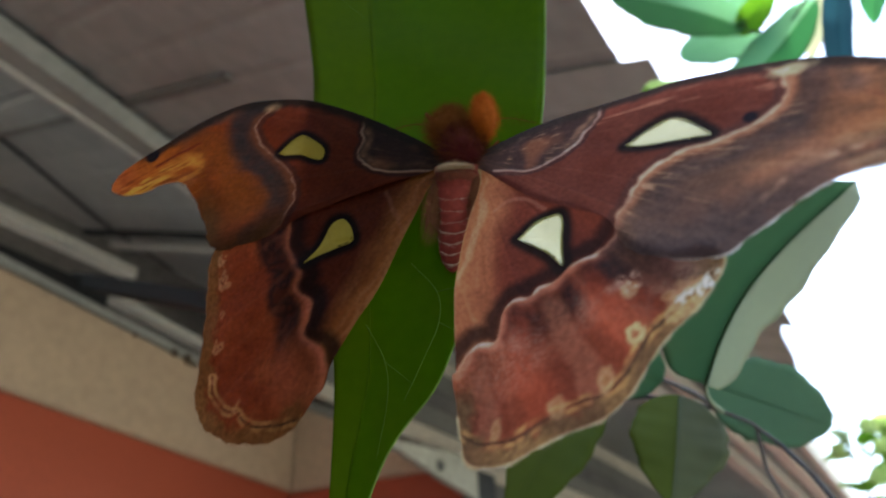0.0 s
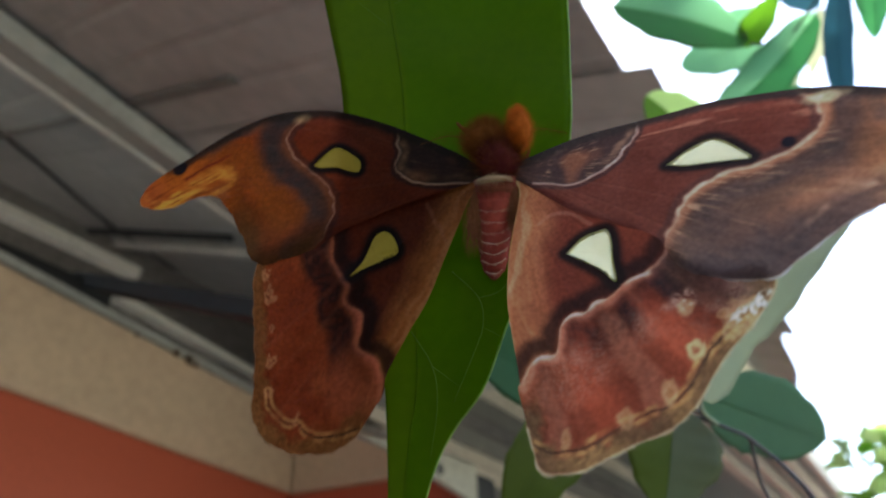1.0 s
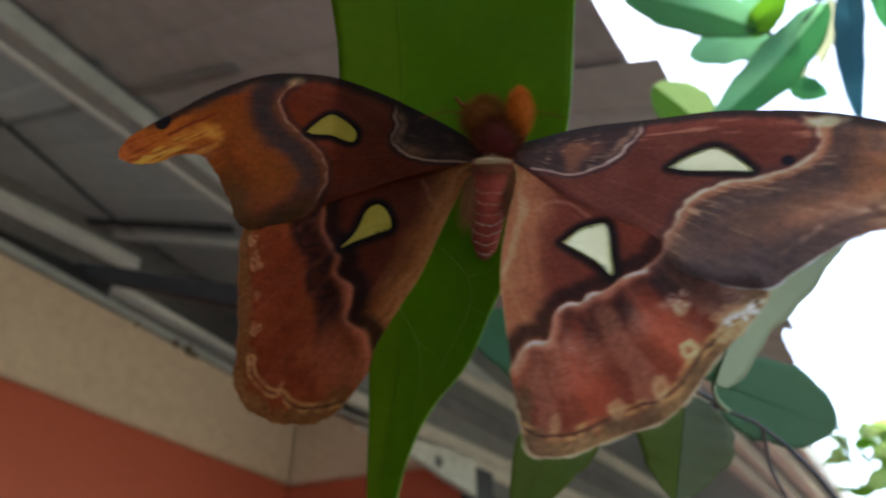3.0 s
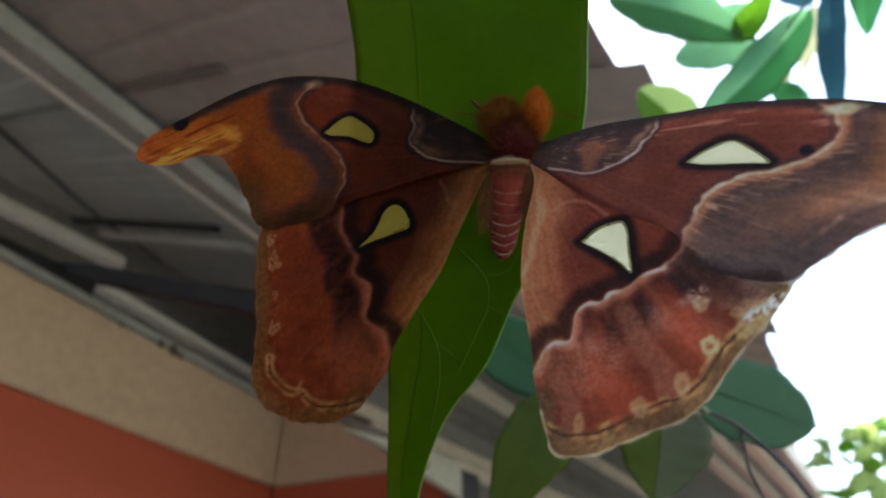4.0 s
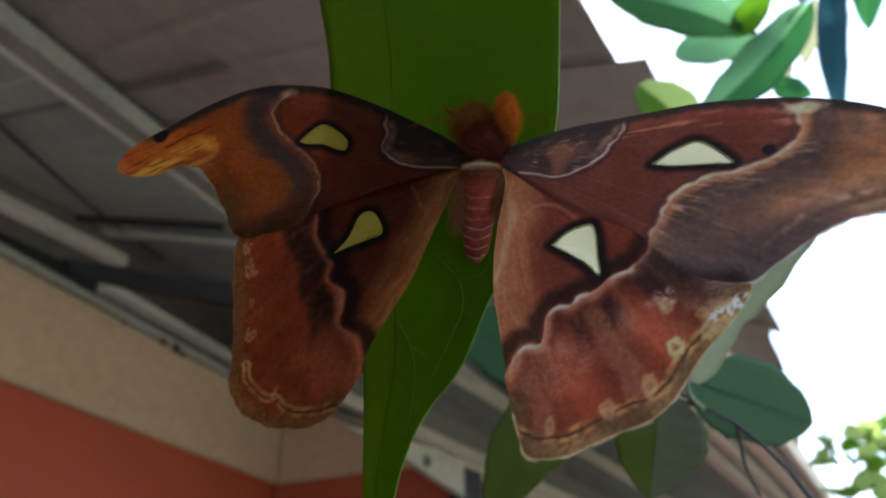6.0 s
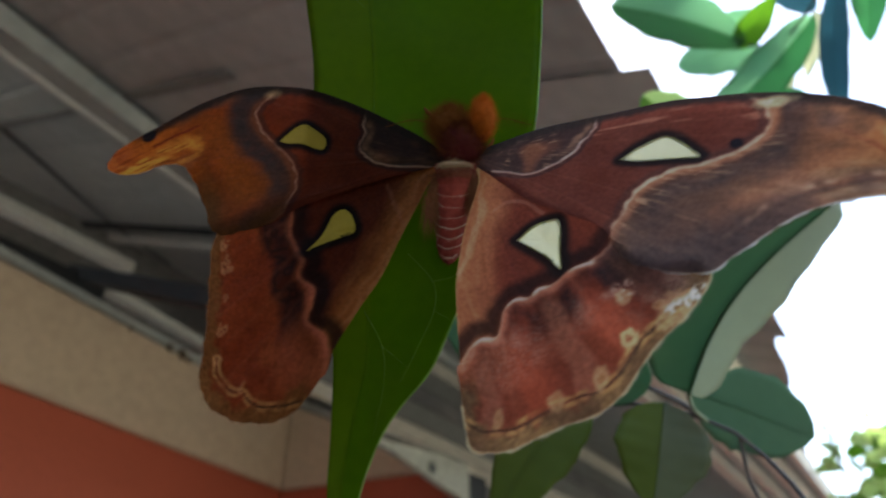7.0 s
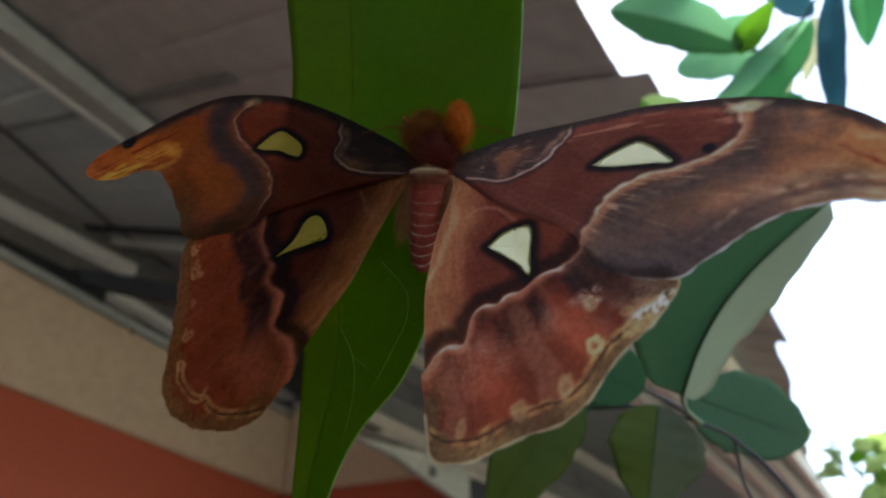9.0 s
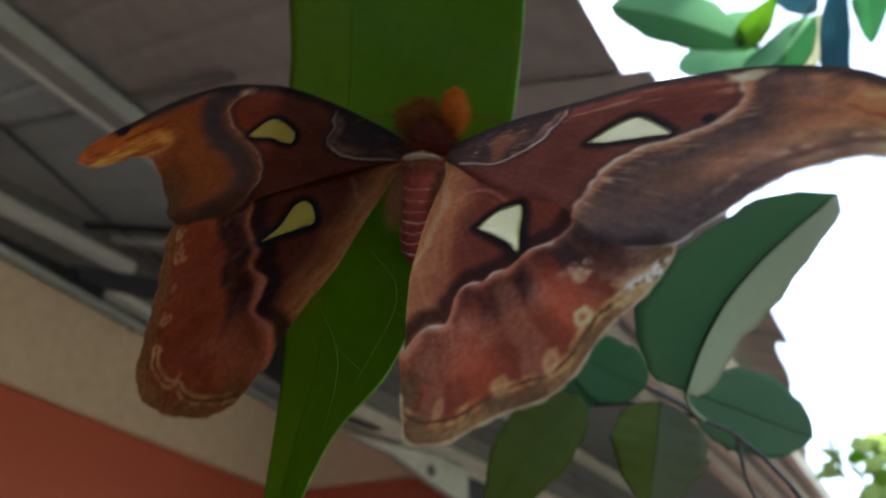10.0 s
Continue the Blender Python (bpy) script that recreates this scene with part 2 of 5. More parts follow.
M_LEAF_YOUNG = surface("leaf_young_green", (0.13, 0.21, 0.03), 0.45, spread=0.25, grain=160, blotch=22, tint=(0.17, 0.23, 0.03), bump=0.15, thin=0.65, thin_color=(0.30, 0.50, 0.10), depth=0.0006)
M_LEAF_SUNNY = surface("leaf_sunny_green", (0.34, 0.40, 0.14), 0.45, spread=0.25, grain=160, blotch=22, tint=(0.42, 0.46, 0.15), bump=0.15, thin=0.65, thin_color=(0.72, 0.86, 0.46), depth=0.0006)
M_TWIG = surface("twig_bark", (0.05, 0.045, 0.05), 0.75, spread=0.35, grain=220, blotch=40, tint=(0.09, 0.075, 0.06), bump=0.5, depth=0.001)
M_WING = surface("wing_scales", (0.2, 0.06, 0.03), 0.62, spread=0.18, grain=900, blotch=120, bump=0.35, thin=0.32, sheen=0.0, attribute="pigment", depth=0.0003, gloss=0.04, glow=5.4)
M_PANE = surface("wing_window_film", (0.45, 0.42, 0.08), 0.3, spread=0.08, grain=500, blotch=90, tint=(0.40, 0.38, 0.07), bump=0.15, thin=0.62, thin_color=(0.97, 0.91, 0.64), depth=0.0002)
# same window film with less light behind it, put into its colour
M_PANE_SHADED = surface("wing_window_shaded_film", (0.245, 0.165, 0.016), 0.4, spread=0.18, grain=500, blotch=90, tint=(0.18, 0.13, 0.014), bump=0.15, thin=0.25, thin_color=(0.50, 0.37, 0.08), depth=0.0002, gloss=0.1)
M_FUR_RED = surface("dark_red_fur", (0.085, 0.008, 0.008), 0.8, spread=0.35, grain=700, blotch=150, tint=(0.05, 0.005, 0.006), bump=0.5, depth=0.0004, gloss=0.12)
M_FUR_ORANGE = surface("orange_fur", (0.44, 0.12, 0.014), 0.8, spread=0.3, grain=700, blotch=150, tint=(0.32, 0.08, 0.01), bump=0.5, thin=0.4, depth=0.0004, gloss=0.08, glow=1.5)
M_FUR_BROWN = surface("orange_brown_fur", (0.20, 0.062, 0.011), 0.85, spread=0.3, grain=700, blotch=150, tint=(0.10, 0.036, 0.008), bump=0.5, thin=0.4, depth=0.0004, gloss=0.06, glow=1.5)
M_FUR_WHITE = surface("cream_fur", (0.45, 0.32, 0.23), 0.8, spread=0.25, grain=700, blotch=150, bump=0.4, thin=0.2, depth=0.0003, gloss=0.12)
M_FUR_CREAM = surface("collar_fur", (0.46, 0.32, 0.19), 0.8, spread=0.3, grain=700, blotch=150, tint=(0.34, 0.22, 0.12), bump=0.4, thin=0.2, depth=0.0003, gloss=0.08)
M_FUR_TAN = surface("tan_fur", (0.22, 0.085, 0.036), 0.8, spread=0.3, grain=700, blotch=150, bump=0.4, thin=0.2, depth=0.0003, gloss=0.12)
M_FUR_YOKE = surface("russet_fur", (0.20, 0.062, 0.032), 0.8, spread=0.3, grain=700, blotch=150, tint=(0.13, 0.035, 0.02), bump=0.4, thin=0.2, depth=0.0003, gloss=0.1)
M_ABDOMEN = surface("red_abdomen", (0.28, 0.048, 0.030), 0.7, spread=0.28, grain=700, blotch=180, tint=(0.14, 0.022, 0.016), bump=0.4, depth=0.0004, gloss=0.12)
M_FRINGE = surface("pale_fringe", (0.38, 0.29, 0.19), 0.7, spread=0.2, grain=500, blotch=90, thin=0.35, depth=0.0002)


# ---- helpers for meshes ----
def part(name, bm, material, parent=None, label=""):
    """Links a bmesh, or a (vertices, faces) pair, as one mesh object."""
    me = bpy.data.meshes.new(name)
    if isinstance(bm, tuple):
        me.from_pydata([tuple(map(float, v)) for v in bm[0]], [], [tuple(map(int, f)) for f in bm[1]])
    else:
        bm.to_mesh(me)
        bm.free()
    me.materials.append(material)
    ob = new(name, me)
    if parent:
        ob.parent = parent
    if label:
        tagged(ob, label)
    return ob


def smooth(ob):
    ob.data.polygons.foreach_set("use_smooth", [True] * len(ob.data.polygons))
    return ob


def block(bm, x0, x1, y0, y1, z0, z1, skew=0.0, bevel=0.004):
    """A bevelled box; skew lifts it with y."""
    made = bmesh.ops.create_cube(bm, size=1)["verts"]
    for v in made:
        x, y, z = v.co
        yy = y0 + (y + 0.5) * (y1 - y0)
        v.co = (x0 + (x + 0.5) * (x1 - x0), yy, z0 + (z + 0.5) * (z1 - z0) + skew * (yy - y0))
    if bevel:
        edges = {e for v in made for e in v.link_edges}
        bmesh.ops.bevel(bm, geom=list(edges), offset=bevel, segments=1, affect="EDGES")
    return bm


def channel(length, width, height, wall=0.004, lip=0.015):
    """A lipped steel channel along x, open upwards."""
    w, h = width / 2, height
    ring = [(-w + lip, h), (-w, h), (-w, 0), (w, 0), (w, h), (w - lip, h)]
    inner = [(-w + lip, h - wall), (-w + wall, h - wall), (-w + wall, wall), (w - wall, wall), (w - wall, h - wall), (w - lip, h - wall)]
    bm = bmesh.new()
    a = [[bm.verts.new((x, y, z)) for y, z in ring] for x in (0, length)]
    b = [[bm.verts.new((x, y, z)) for y, z in inner] for x in (0, length)]
    for i in range(5):
        bm.faces.new((a[0][i], a[0][i + 1], a[1][i + 1], a[1][i]))
        bm.faces.new((b[0][i + 1], b[0][i], b[1][i], b[1][i + 1]))
        for k in (0, 1):
            bm.faces.new((a[k][i], b[k][i], b[k][i + 1], a[k][i + 1]))
    for i in (0, 5):
        bm.faces.new((a[0][i], a[1][i], b[1][i], b[0][i]))
    bmesh.ops.recalc_face_normals(bm, faces=bm.faces)
    return bm


def spline(points, count):
    """A smooth curve through the points, sampled evenly along its length."""
    p = np.array(points, float)
    p = np.vstack([2 * p[0] - p[1], p, 2 * p[-1] - p[-2]])
    out = []
    for i in range(1, len(p) - 2):
        t = np.linspace(0, 1, 14, endpoint=False)[:, None]
        a, b, c, d = p[i - 1], p[i], p[i + 1], p[i + 2]
        out.append(0.5 * (2 * b + (c - a) * t + (2 * a - 5 * b + 4 * c - d) * t ** 2 + (3 * b - a - 3 * c + d) * t ** 3))
    out = np.vstack(out + [p[-2][None]])
    s = np.concatenate([[0], np.cumsum(np.linalg.norm(np.diff(out, axis=0), axis=1))])
    g = np.linspace(0, s[-1], count)
    return np.stack([np.interp(g, s, out[:, k]) for k in range(out.shape[1])], axis=1)


def tube(points, radii, sides=8):
    """Vertices and faces of a tapered round stem through the points."""
    p = np.array(points, float)
    r = np.interp(np.linspace(0, 1, len(p)), np.linspace(0, 1, len(radii)), radii)
    verts, faces = [], []
    for i in range(len(p)):
        way = Vector(p[min(i + 1, len(p) - 1)] - p[max(i - 1, 0)]).normalized()
        side = way.orthogonal().normalized() if i == 0 else (side - way * side.dot(way)).normalized()
        up = way.cross(side)
        for k in range(sides):
            a = 2 * math.pi * k / sides
            verts.append(Vector(p[i]) + (side * math.cos(a) + up * math.sin(a)) * r[i])
    for i in range(len(p) - 1):
        for k in range(sides):
            j = (k + 1) % sides
            faces.append((i * sides + k, i * sides + j, (i + 1) * sides + j, (i + 1) * sides + k))
    faces.append(tuple(range(sides))[::-1])
    faces.append(tuple((len(p) - 1) * sides + k for k in range(sides)))
    return verts, faces


def value_noise(p, scale, seed):
    """Smooth noise from 0 to 1 at plane points p, with a cell of the given size."""
    rng = np.random.RandomState(seed)
    table = rng.rand(64, 64)
    q = p / scale
    i = np.floor(q).astype(int)
    f = q - i
    f = f * f * (3 - 2 * f)
    x, y = i[:, 0] % 64, i[:, 1] % 64
    x1, y1 = (x + 1) % 64, (y + 1) % 64
    return (table[x, y] * (1 - f[:, 0]) + table[x1, y] * f[:, 0]) * (1 - f[:, 1]) + (table[x, y1] * (1 - f[:, 0]) + table[x1, y1] * f[:, 0]) * f[:, 1]


def away(p, line):
    """Distance of points p from a line of points, and on which side of it they lie."""
    best, side = np.full(len(p), 1e9), np.zeros(len(p))
    for a, b in zip(line[:-1], line[1:]):
        d = b - a
        t = np.clip(((p - a) @ d) / (d @ d + 1e-12), 0, 1)
        w = p - a - t[:, None] * d
        e = np.hypot(w[:, 0], w[:, 1])
        near = e < best
        side[near] = np.sign(d[0] * (p - a)[near, 1] - d[1] * (p - a)[near, 0])
        best[near] = e[near]
    return best, side


def within(p, ring):
    """Which of the points p lie inside the closed ring."""
    hit = np.zeros(len(p), bool)
    for a, b in zip(ring, np.roll(ring, -1, axis=0)):
        cross = (a[1] > p[:, 1]) != (b[1] > p[:, 1])
        x = (b[0] - a[0]) * (p[:, 1] - a[1]) / (b[1] - a[1] + 1e-12) + a[0]
        hit ^= cross & (p[:, 0] < x)
    return hit


def step(x, a, b):
    t = np.clip((x - a) / (b - a), 0, 1)
    return t * t * (3 - 2 * t)


def tuft(roots, ways, lengths, width, bend, seed):
    """Vertices and faces of many fine tapered hairs."""
    rng = np.random.RandomState(seed)
    verts, faces = [], []
    for root, way, length in zip(roots, ways, lengths):
        way = Vector(way).normalized()
        side = way.cross(Vector(rng.randn(3))).normalized()
        drop = Vector(rng.randn(3)) * bend * length
        mid = Vector(root) + way * length * 0.55 + drop * 0.35
        end = Vector(root) + way * length + drop
        k = len(verts)
        verts += [Vector(root) - side * width, Vector(root) + side * width, mid + side * width * 0.7, mid - side * width * 0.7, end]
        faces += [(k, k + 1, k + 2, k + 3), (k + 3, k + 2, k + 4)]
    return verts, faces


# ---- the house: x runs along the eave, y towards the wall, turned as it stands ----
HOUSE = pose(0, 0, 0, 0, 0, 56)
ROOF_RISE, EAVE_Y, EAVE_Z = 0.445, 0.175, 2.6
WALL_Y, CORNER_X = 2.4, 2.44
# the orange walls stand slightly askew to the eave
WALLS = HOUSE @ pose(0.93, 2.382, 0, 0, 0, 9.7) @ pose(-0.93, -2.382, 0)


def roof_z(y):
    return EAVE_Z + ROOF_RISE * (y - EAVE_Y)


def build_ground():
    n = 40
    s = np.linspace(-1, 1, n + 1)
    s = np.sign(s) * np.abs(s) ** 3 * 1500
    verts = [(x, y, -0.12 + 0.03 * noise.noise(Vector((x * 0.3, y * 0.3, 0)))) for y in s for x in s]
    faces = [(j * (n + 1) + i, j * (n + 1) + i + 1, (j + 1) * (n + 1) + i + 1, (j + 1) * (n + 1) + i) for j in range(n) for i in range(n)]
    tagged(part("ground", (verts, faces), M_GROUND), "bare earth and short grass round the house", "ground", kind="structure")
    floor = part("floor", block(bmesh.new(), -5, 14, 0.3, 7.0, -0.3, 0.0, bevel=0.01), M_FLOOR)
    floor.matrix_basis = HOUSE
    tagged(floor, "grey concrete floor slab under the open roof", "floor", kind="structure")


def build_walls():
    def wall(name, bm, material, m, label, category):
        ob = part(name, bm, material)
        ob.matrix_basis = m
        tagged(ob, label, category, kind="structure")

    wall("wall_side", block(bmesh.new(), -1.44, CORNER_X + 0.14, WALL_Y, WALL_Y + 0.14, 0, 2.462), M_ORANGE, WALLS, "orange painted plaster wall below a beige band", "wall")
    wall("wall_end", block(bmesh.new(), CORNER_X, CORNER_X + 0.14, 1.39, WALL_Y - 0.003, 0, 2.453), M_ORANGE, WALLS, "short orange painted wall at the inner corner", "wall")
    wall("wall_return", block(bmesh.new(), 2.60, 7.8, 1.602, 1.645, 0, 2.296), M_ORANGE, HOUSE, "orange painted wall below the punched steel beam", "wall")
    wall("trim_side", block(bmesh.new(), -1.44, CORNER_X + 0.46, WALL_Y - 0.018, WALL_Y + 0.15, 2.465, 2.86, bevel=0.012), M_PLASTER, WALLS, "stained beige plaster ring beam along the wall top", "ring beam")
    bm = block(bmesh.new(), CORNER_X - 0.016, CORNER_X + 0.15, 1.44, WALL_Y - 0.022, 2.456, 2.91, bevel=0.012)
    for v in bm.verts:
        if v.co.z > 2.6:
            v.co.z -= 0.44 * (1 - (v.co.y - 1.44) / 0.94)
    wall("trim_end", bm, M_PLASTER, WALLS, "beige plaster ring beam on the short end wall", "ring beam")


def build_closing_walls():
    """Added walls: the near one behind the viewer shades the moth, the inner one under the ridge and the far one shut
    out sky.
    """
    # unseen wall, added to keep light from behind off the moth
    near = part("wall_near", block(bmesh.new(), -1.64, -1.5, -2.2, WALL_Y - 0.003, 0, 2.6, bevel=0.01), M_DULL)
    near.matrix_basis = HOUSE
    tagged(near, "unseen dull grey wall added to shade the moth", "wall", kind="structure")
    inner = part("wall_inner", block(bmesh.new(), -1.64, 14, 4.3, 4.44, 0, 4.47), M_GREY_RENDER)
    inner.matrix_basis = HOUSE
    tagged(inner, "dull grey inner wall added to shut out sky under the roof", "wall", kind="structure")
    far = part("wall_far", block(bmesh.new(), 13.9, 14.03, 0.4, 4.297, 0, 4.2), M_ROOF)
    far.matrix_basis = HOUSE
    tagged(far, "bare grey wall added to close the far end", "wall", kind="structure")
    screen = new("wall_slats")
    screen.matrix_basis = HOUSE
    tagged(screen, "weathered grey-brown slatted wall past the corner", "wall", kind="structure")
    rng = random.Random(3)
    z = 1.2
    while z < 3.45:
        h = rng.choice((0.10, 0.12, 0.15))
        out = rng.uniform(0, 0.02)
        tone = rng.random()
        part("slat", block(bmesh.new(), 2.32 if z > 2.87 else 2.90, 13.8, WALL_Y + 0.02 - out, WALL_Y + 0.05 - out, z, z + h - 0.012, bevel=0), M_PALE_BOARD if tone < 0.55 else M_DULL if tone < 0.72 else M_SMOKED, screen)
        z += h


def build_roof():
    """Ribbed sheets side by side, each with its own overhang."""
    roof = new("roof")
    roof.matrix_basis = HOUSE
    tagged(roof, "underside of a faded grey-brown ribbed sheet roof", "roof", kind="structure")
    rng = random.Random(4)
    width, top = 0.68, 4.6
    for k in range(-4, 19):
        x0 = 0.92 + k * width
        over = -0.03 + (0.055 if k < 0 else 0.03 * min(k, 1)) + (0.0 if k in (-1, 0) else rng.uniform(-0.02, 0.02))
        # cross-section: flat pans with raised ribs and small grooves
        prof = []
        for r in range(4):
            b = x0 + r * width / 4
            prof += [(b, 0.0), (b + 0.125, 0.0), (b + 0.137, 0.007), (b + 0.153, 0.007)]
        prof.append((x0 + width + 0.07, 0.0))
        low = 0.004 * (k % 2)
        verts, faces = [], []
        for side in (0, 1):
            for s in np.linspace(0, 1, 12):
                for x, z in prof:
                    # past the first sheets the cut edge draws back and runs unevenly
                    back = over if k < 2 else 0.09 * min(x - 2.28, 2.6) + 0.02 + 0.4 * over + 0.008 * math.sin(x * 11)
                    y = (EAVE_Y + back) * (1 - s) + top * s
                    verts.append((x, y, roof_z(y) + z + low + 0.004 * math.sin(y * 2.1) + side * 0.002))
        m, n = len(prof), 12
        for side in (0, 1):
            for j in range(n - 1):
                for i in range(m - 1):
                    q = [side * m * n + j * m + i, side * m * n + j * m + i + 1, side * m * n + (j + 1) * m + i + 1, side * m * n + (j + 1) * m + i]
                    faces.append(q if side else q[::-1])
        for i in range(m - 1):
            faces.append((i, i + 1, m * n + i + 1, m * n + i))
        part("roof_sheet", (verts, faces), M_ROOF, roof)


def build_steel():
    """Purlins along the eave, the plate on the wall, a rafter stub and a hanging cable."""
    def bar(name, x0, y, z, length, width, height, material, label, turn=0.0):
        ob = part(name, channel(length, width, height), material)
        ob.matrix_basis = HOUSE @ pose(x0, y, z, turn)
        tagged(ob, label, "steel bar", "bars under the roof", "structure")
        return ob

    lean = math.degrees(math.atan(ROOF_RISE))
    # light from the ground outside is put into these purlins' pale colour
    for y, w in ((1.02, 0.13), (0.80, 0.08), (0.60, 0.09), (0.43, 0.05)):
        bar("purlin", 1.9, y, roof_z(y) - 0.075, 17, w, 0.065, M_PURLIN_LIT, "pale purlin under the roof sheets, light put into its colour", lean)
    # the wide purlin over the walls runs with them, with a bright folded lip
    rise = math.degrees(math.atan(ROOF_RISE * math.sin(radians(9.7))))
    wide = part("purlin", channel(6.0, 0.17, 0.06), M_GALVANISED)
    wide.matrix_basis = WALLS @ pose(-1.4, 1.955, 3.135, lean, -rise)
    tagged(wide, "wide galvanised steel purlin with a folded lip", "steel bar", "bars under the roof", "structure")
    part("lip", block(bmesh.new(), 0, 6.0, 0.086, 0.128, -0.012, 0.03, bevel=0.003), M_STEEL, wide, "bright folded edge")
    bar("hanger_rail", -1.4, 3.1, 3.48, 2.95, 0.07, 0.06, M_STEEL, "galvanised steel rail that ends behind the wall top")
    plate = bar("wall_plate", -1.4, WALL_Y + 0.03, 2.875, 3.98, 0.06, 0.035, M_GALVANISED, "thin bright steel plate on the wall top")
    plate.matrix_basis = WALLS @ pose(-1.4, WALL_Y + 0.03, 2.875)
    upper = bar("wall_plate", 1.15, WALL_Y + 0.26, 3.11, 1.6, 0.07, 0.035, M_STEEL, "short bright steel strip behind the wall top")
    upper.matrix_basis = WALLS @ pose(1.15, WALL_Y + 0.26, 3.11)
    bar("dark_beam", -1.4, WALL_Y + 0.10, 2.925, 2.55, 0.10, 0.07, M_DARK, "dark painted steel beam above the wall top")
    seam = part("cable", tube([(x, y, roof_z(y) - 0.014 - 0.006 * math.sin(5 * x)) for x, y in spline([(-0.9, 1.95), (0.0, 2.55), (0.74, 3.11), (1.64, 3.80), (2.4, 4.22)], 26)], (0.009, 0.009), 8), M_CABLE)
    seam.matrix_basis = HOUSE
    tagged(seam, "thin dark cable clipped under the roof", "cable", kind="structure")
    # tapered plate with a bolt hole beside the short end wall, carried by a dark post
    profile = [(1.76, 2.386), (2.34, 2.448), (2.56, 2.446), (2.56, 2.285), (2.27, 2.328), (2.0, 2.376)]
    bm = bmesh.new()
    front = bm.faces.new([bm.verts.new((x, 1.594, z)) for x, z in profile])
    for v in (v for v in bmesh.ops.extrude_face_region(bm, geom=[front])["geom"] if isinstance(v, bmesh.types.BMVert)):
        v.co.y += 0.03
    bmesh.ops.recalc_face_normals(bm, faces=bm.faces)
    tapered = part("tapered_plate", bm, M_BEAM)
    tapered.matrix_basis = HOUSE
    tagged(tapered, "dusty tapered steel plate with a bolt hole", "steel bar", "bars under the roof", "structure")
    bm = bmesh.new()
    bmesh.ops.create_cone(bm, cap_ends=True, segments=18, radius1=0.024, radius2=0.024, depth=0.006)
    hole = part("bolt_hole", bm, M_CABLE, tapered, "dark round hole")
    hole.matrix_basis = pose(2.272, 1.593, 2.374, 90)
    post = part("steel_post", block(bmesh.new(), 2.565, 2.73, 1.60, 1.68, 0.0, 2.425, bevel=0.005), M_DARK)
    post.matrix_basis = HOUSE
    tagged(post, "dark steel post under the tapered plate", "steel post", kind="structure")
    gable = part("gable_plate", block(bmesh.new(), CORNER_X - 0.03, CORNER_X + 0.02, 1.36, WALL_Y - 0.03, 2.44, 2.475, skew=0.468, bevel=0.003), M_BEAM)
    gable.matrix_basis = WALLS
    tagged(gable, "thin steel plate on the sloping wall top", "steel bar", "bars under the roof", "structure")
    # bars along the slope, deep under the roof
    for x, w, mat, label in ((1.70, 0.035, M_DARK, "dark steel bar under the roof slope"), (1.90, 0.07, M_STEEL, "pale steel strip under the roof slope")):
        slope = part("slope_bar", block(bmesh.new(), x, x + w, 2.55, 4.28, roof_z(2.55) - 0.05, roof_z(2.55) - 0.012, skew=ROOF_RISE), mat)
        slope.matrix_basis = HOUSE
        tagged(slope, label, "steel bar", "bars under the roof", "structure")
    # seam where two runs of sheet lap
    seam = part("roof_seam", block(bmesh.new(), 0.69, 0.725, 1.2, 4.28, roof_z(1.2) - 0.016, roof_z(1.2) - 0.003, skew=ROOF_RISE, bevel=0.002), M_DULL)
    seam.matrix_basis = HOUSE
    tagged(seam, "dark lap seam between the roof sheets", "roof seam", kind="structure")
    # rafter from the wall plate out under the sheets
    raf = part("rafter", block(bmesh.new(), 1.02, 1.09, 0.9, WALL_Y + 0.15, 2.935 - ROOF_RISE * (WALL_Y - 0.9), 3.0 - ROOF_RISE * (WALL_Y - 0.9), skew=ROOF_RISE), M_DARK)
    raf.matrix_basis = HOUSE
    tagged(raf, "dark painted steel rafter at the wall top", "steel bar", "bars under the roof", "structure")


def build_mud():
    """Small mud lumps that insects left under the wall plate."""
    rng = random.Random(2)
    for x, size in ((1.52, 0.014), (1.60, 0.018), (1.64, 0.012), (1.30, 0.008)):
        bm = bmesh.new()
        bmesh.ops.create_icosphere(bm, subdivisions=2, radius=size)
        for v in bm.verts:
            v.co *= 1 + 0.35 * noise.noise(v.co * 90 + Vector((x, 0, 0)))
            v.co.z *= 1.4
        lump = smooth(part("mud_lump", bm, M_MUD))
        lump.matrix_basis = WALLS @ pose(x, WALL_Y - 0.02, 2.862 + rng.uniform(-0.01, 0.0))
        tagged(lump, "small brown mud lump on the ring beam", "mud nest", "mud lumps on the ring beam")


build_ground()
build_walls()
build_mud()
build_closing_walls()
build_roof()
build_steel()


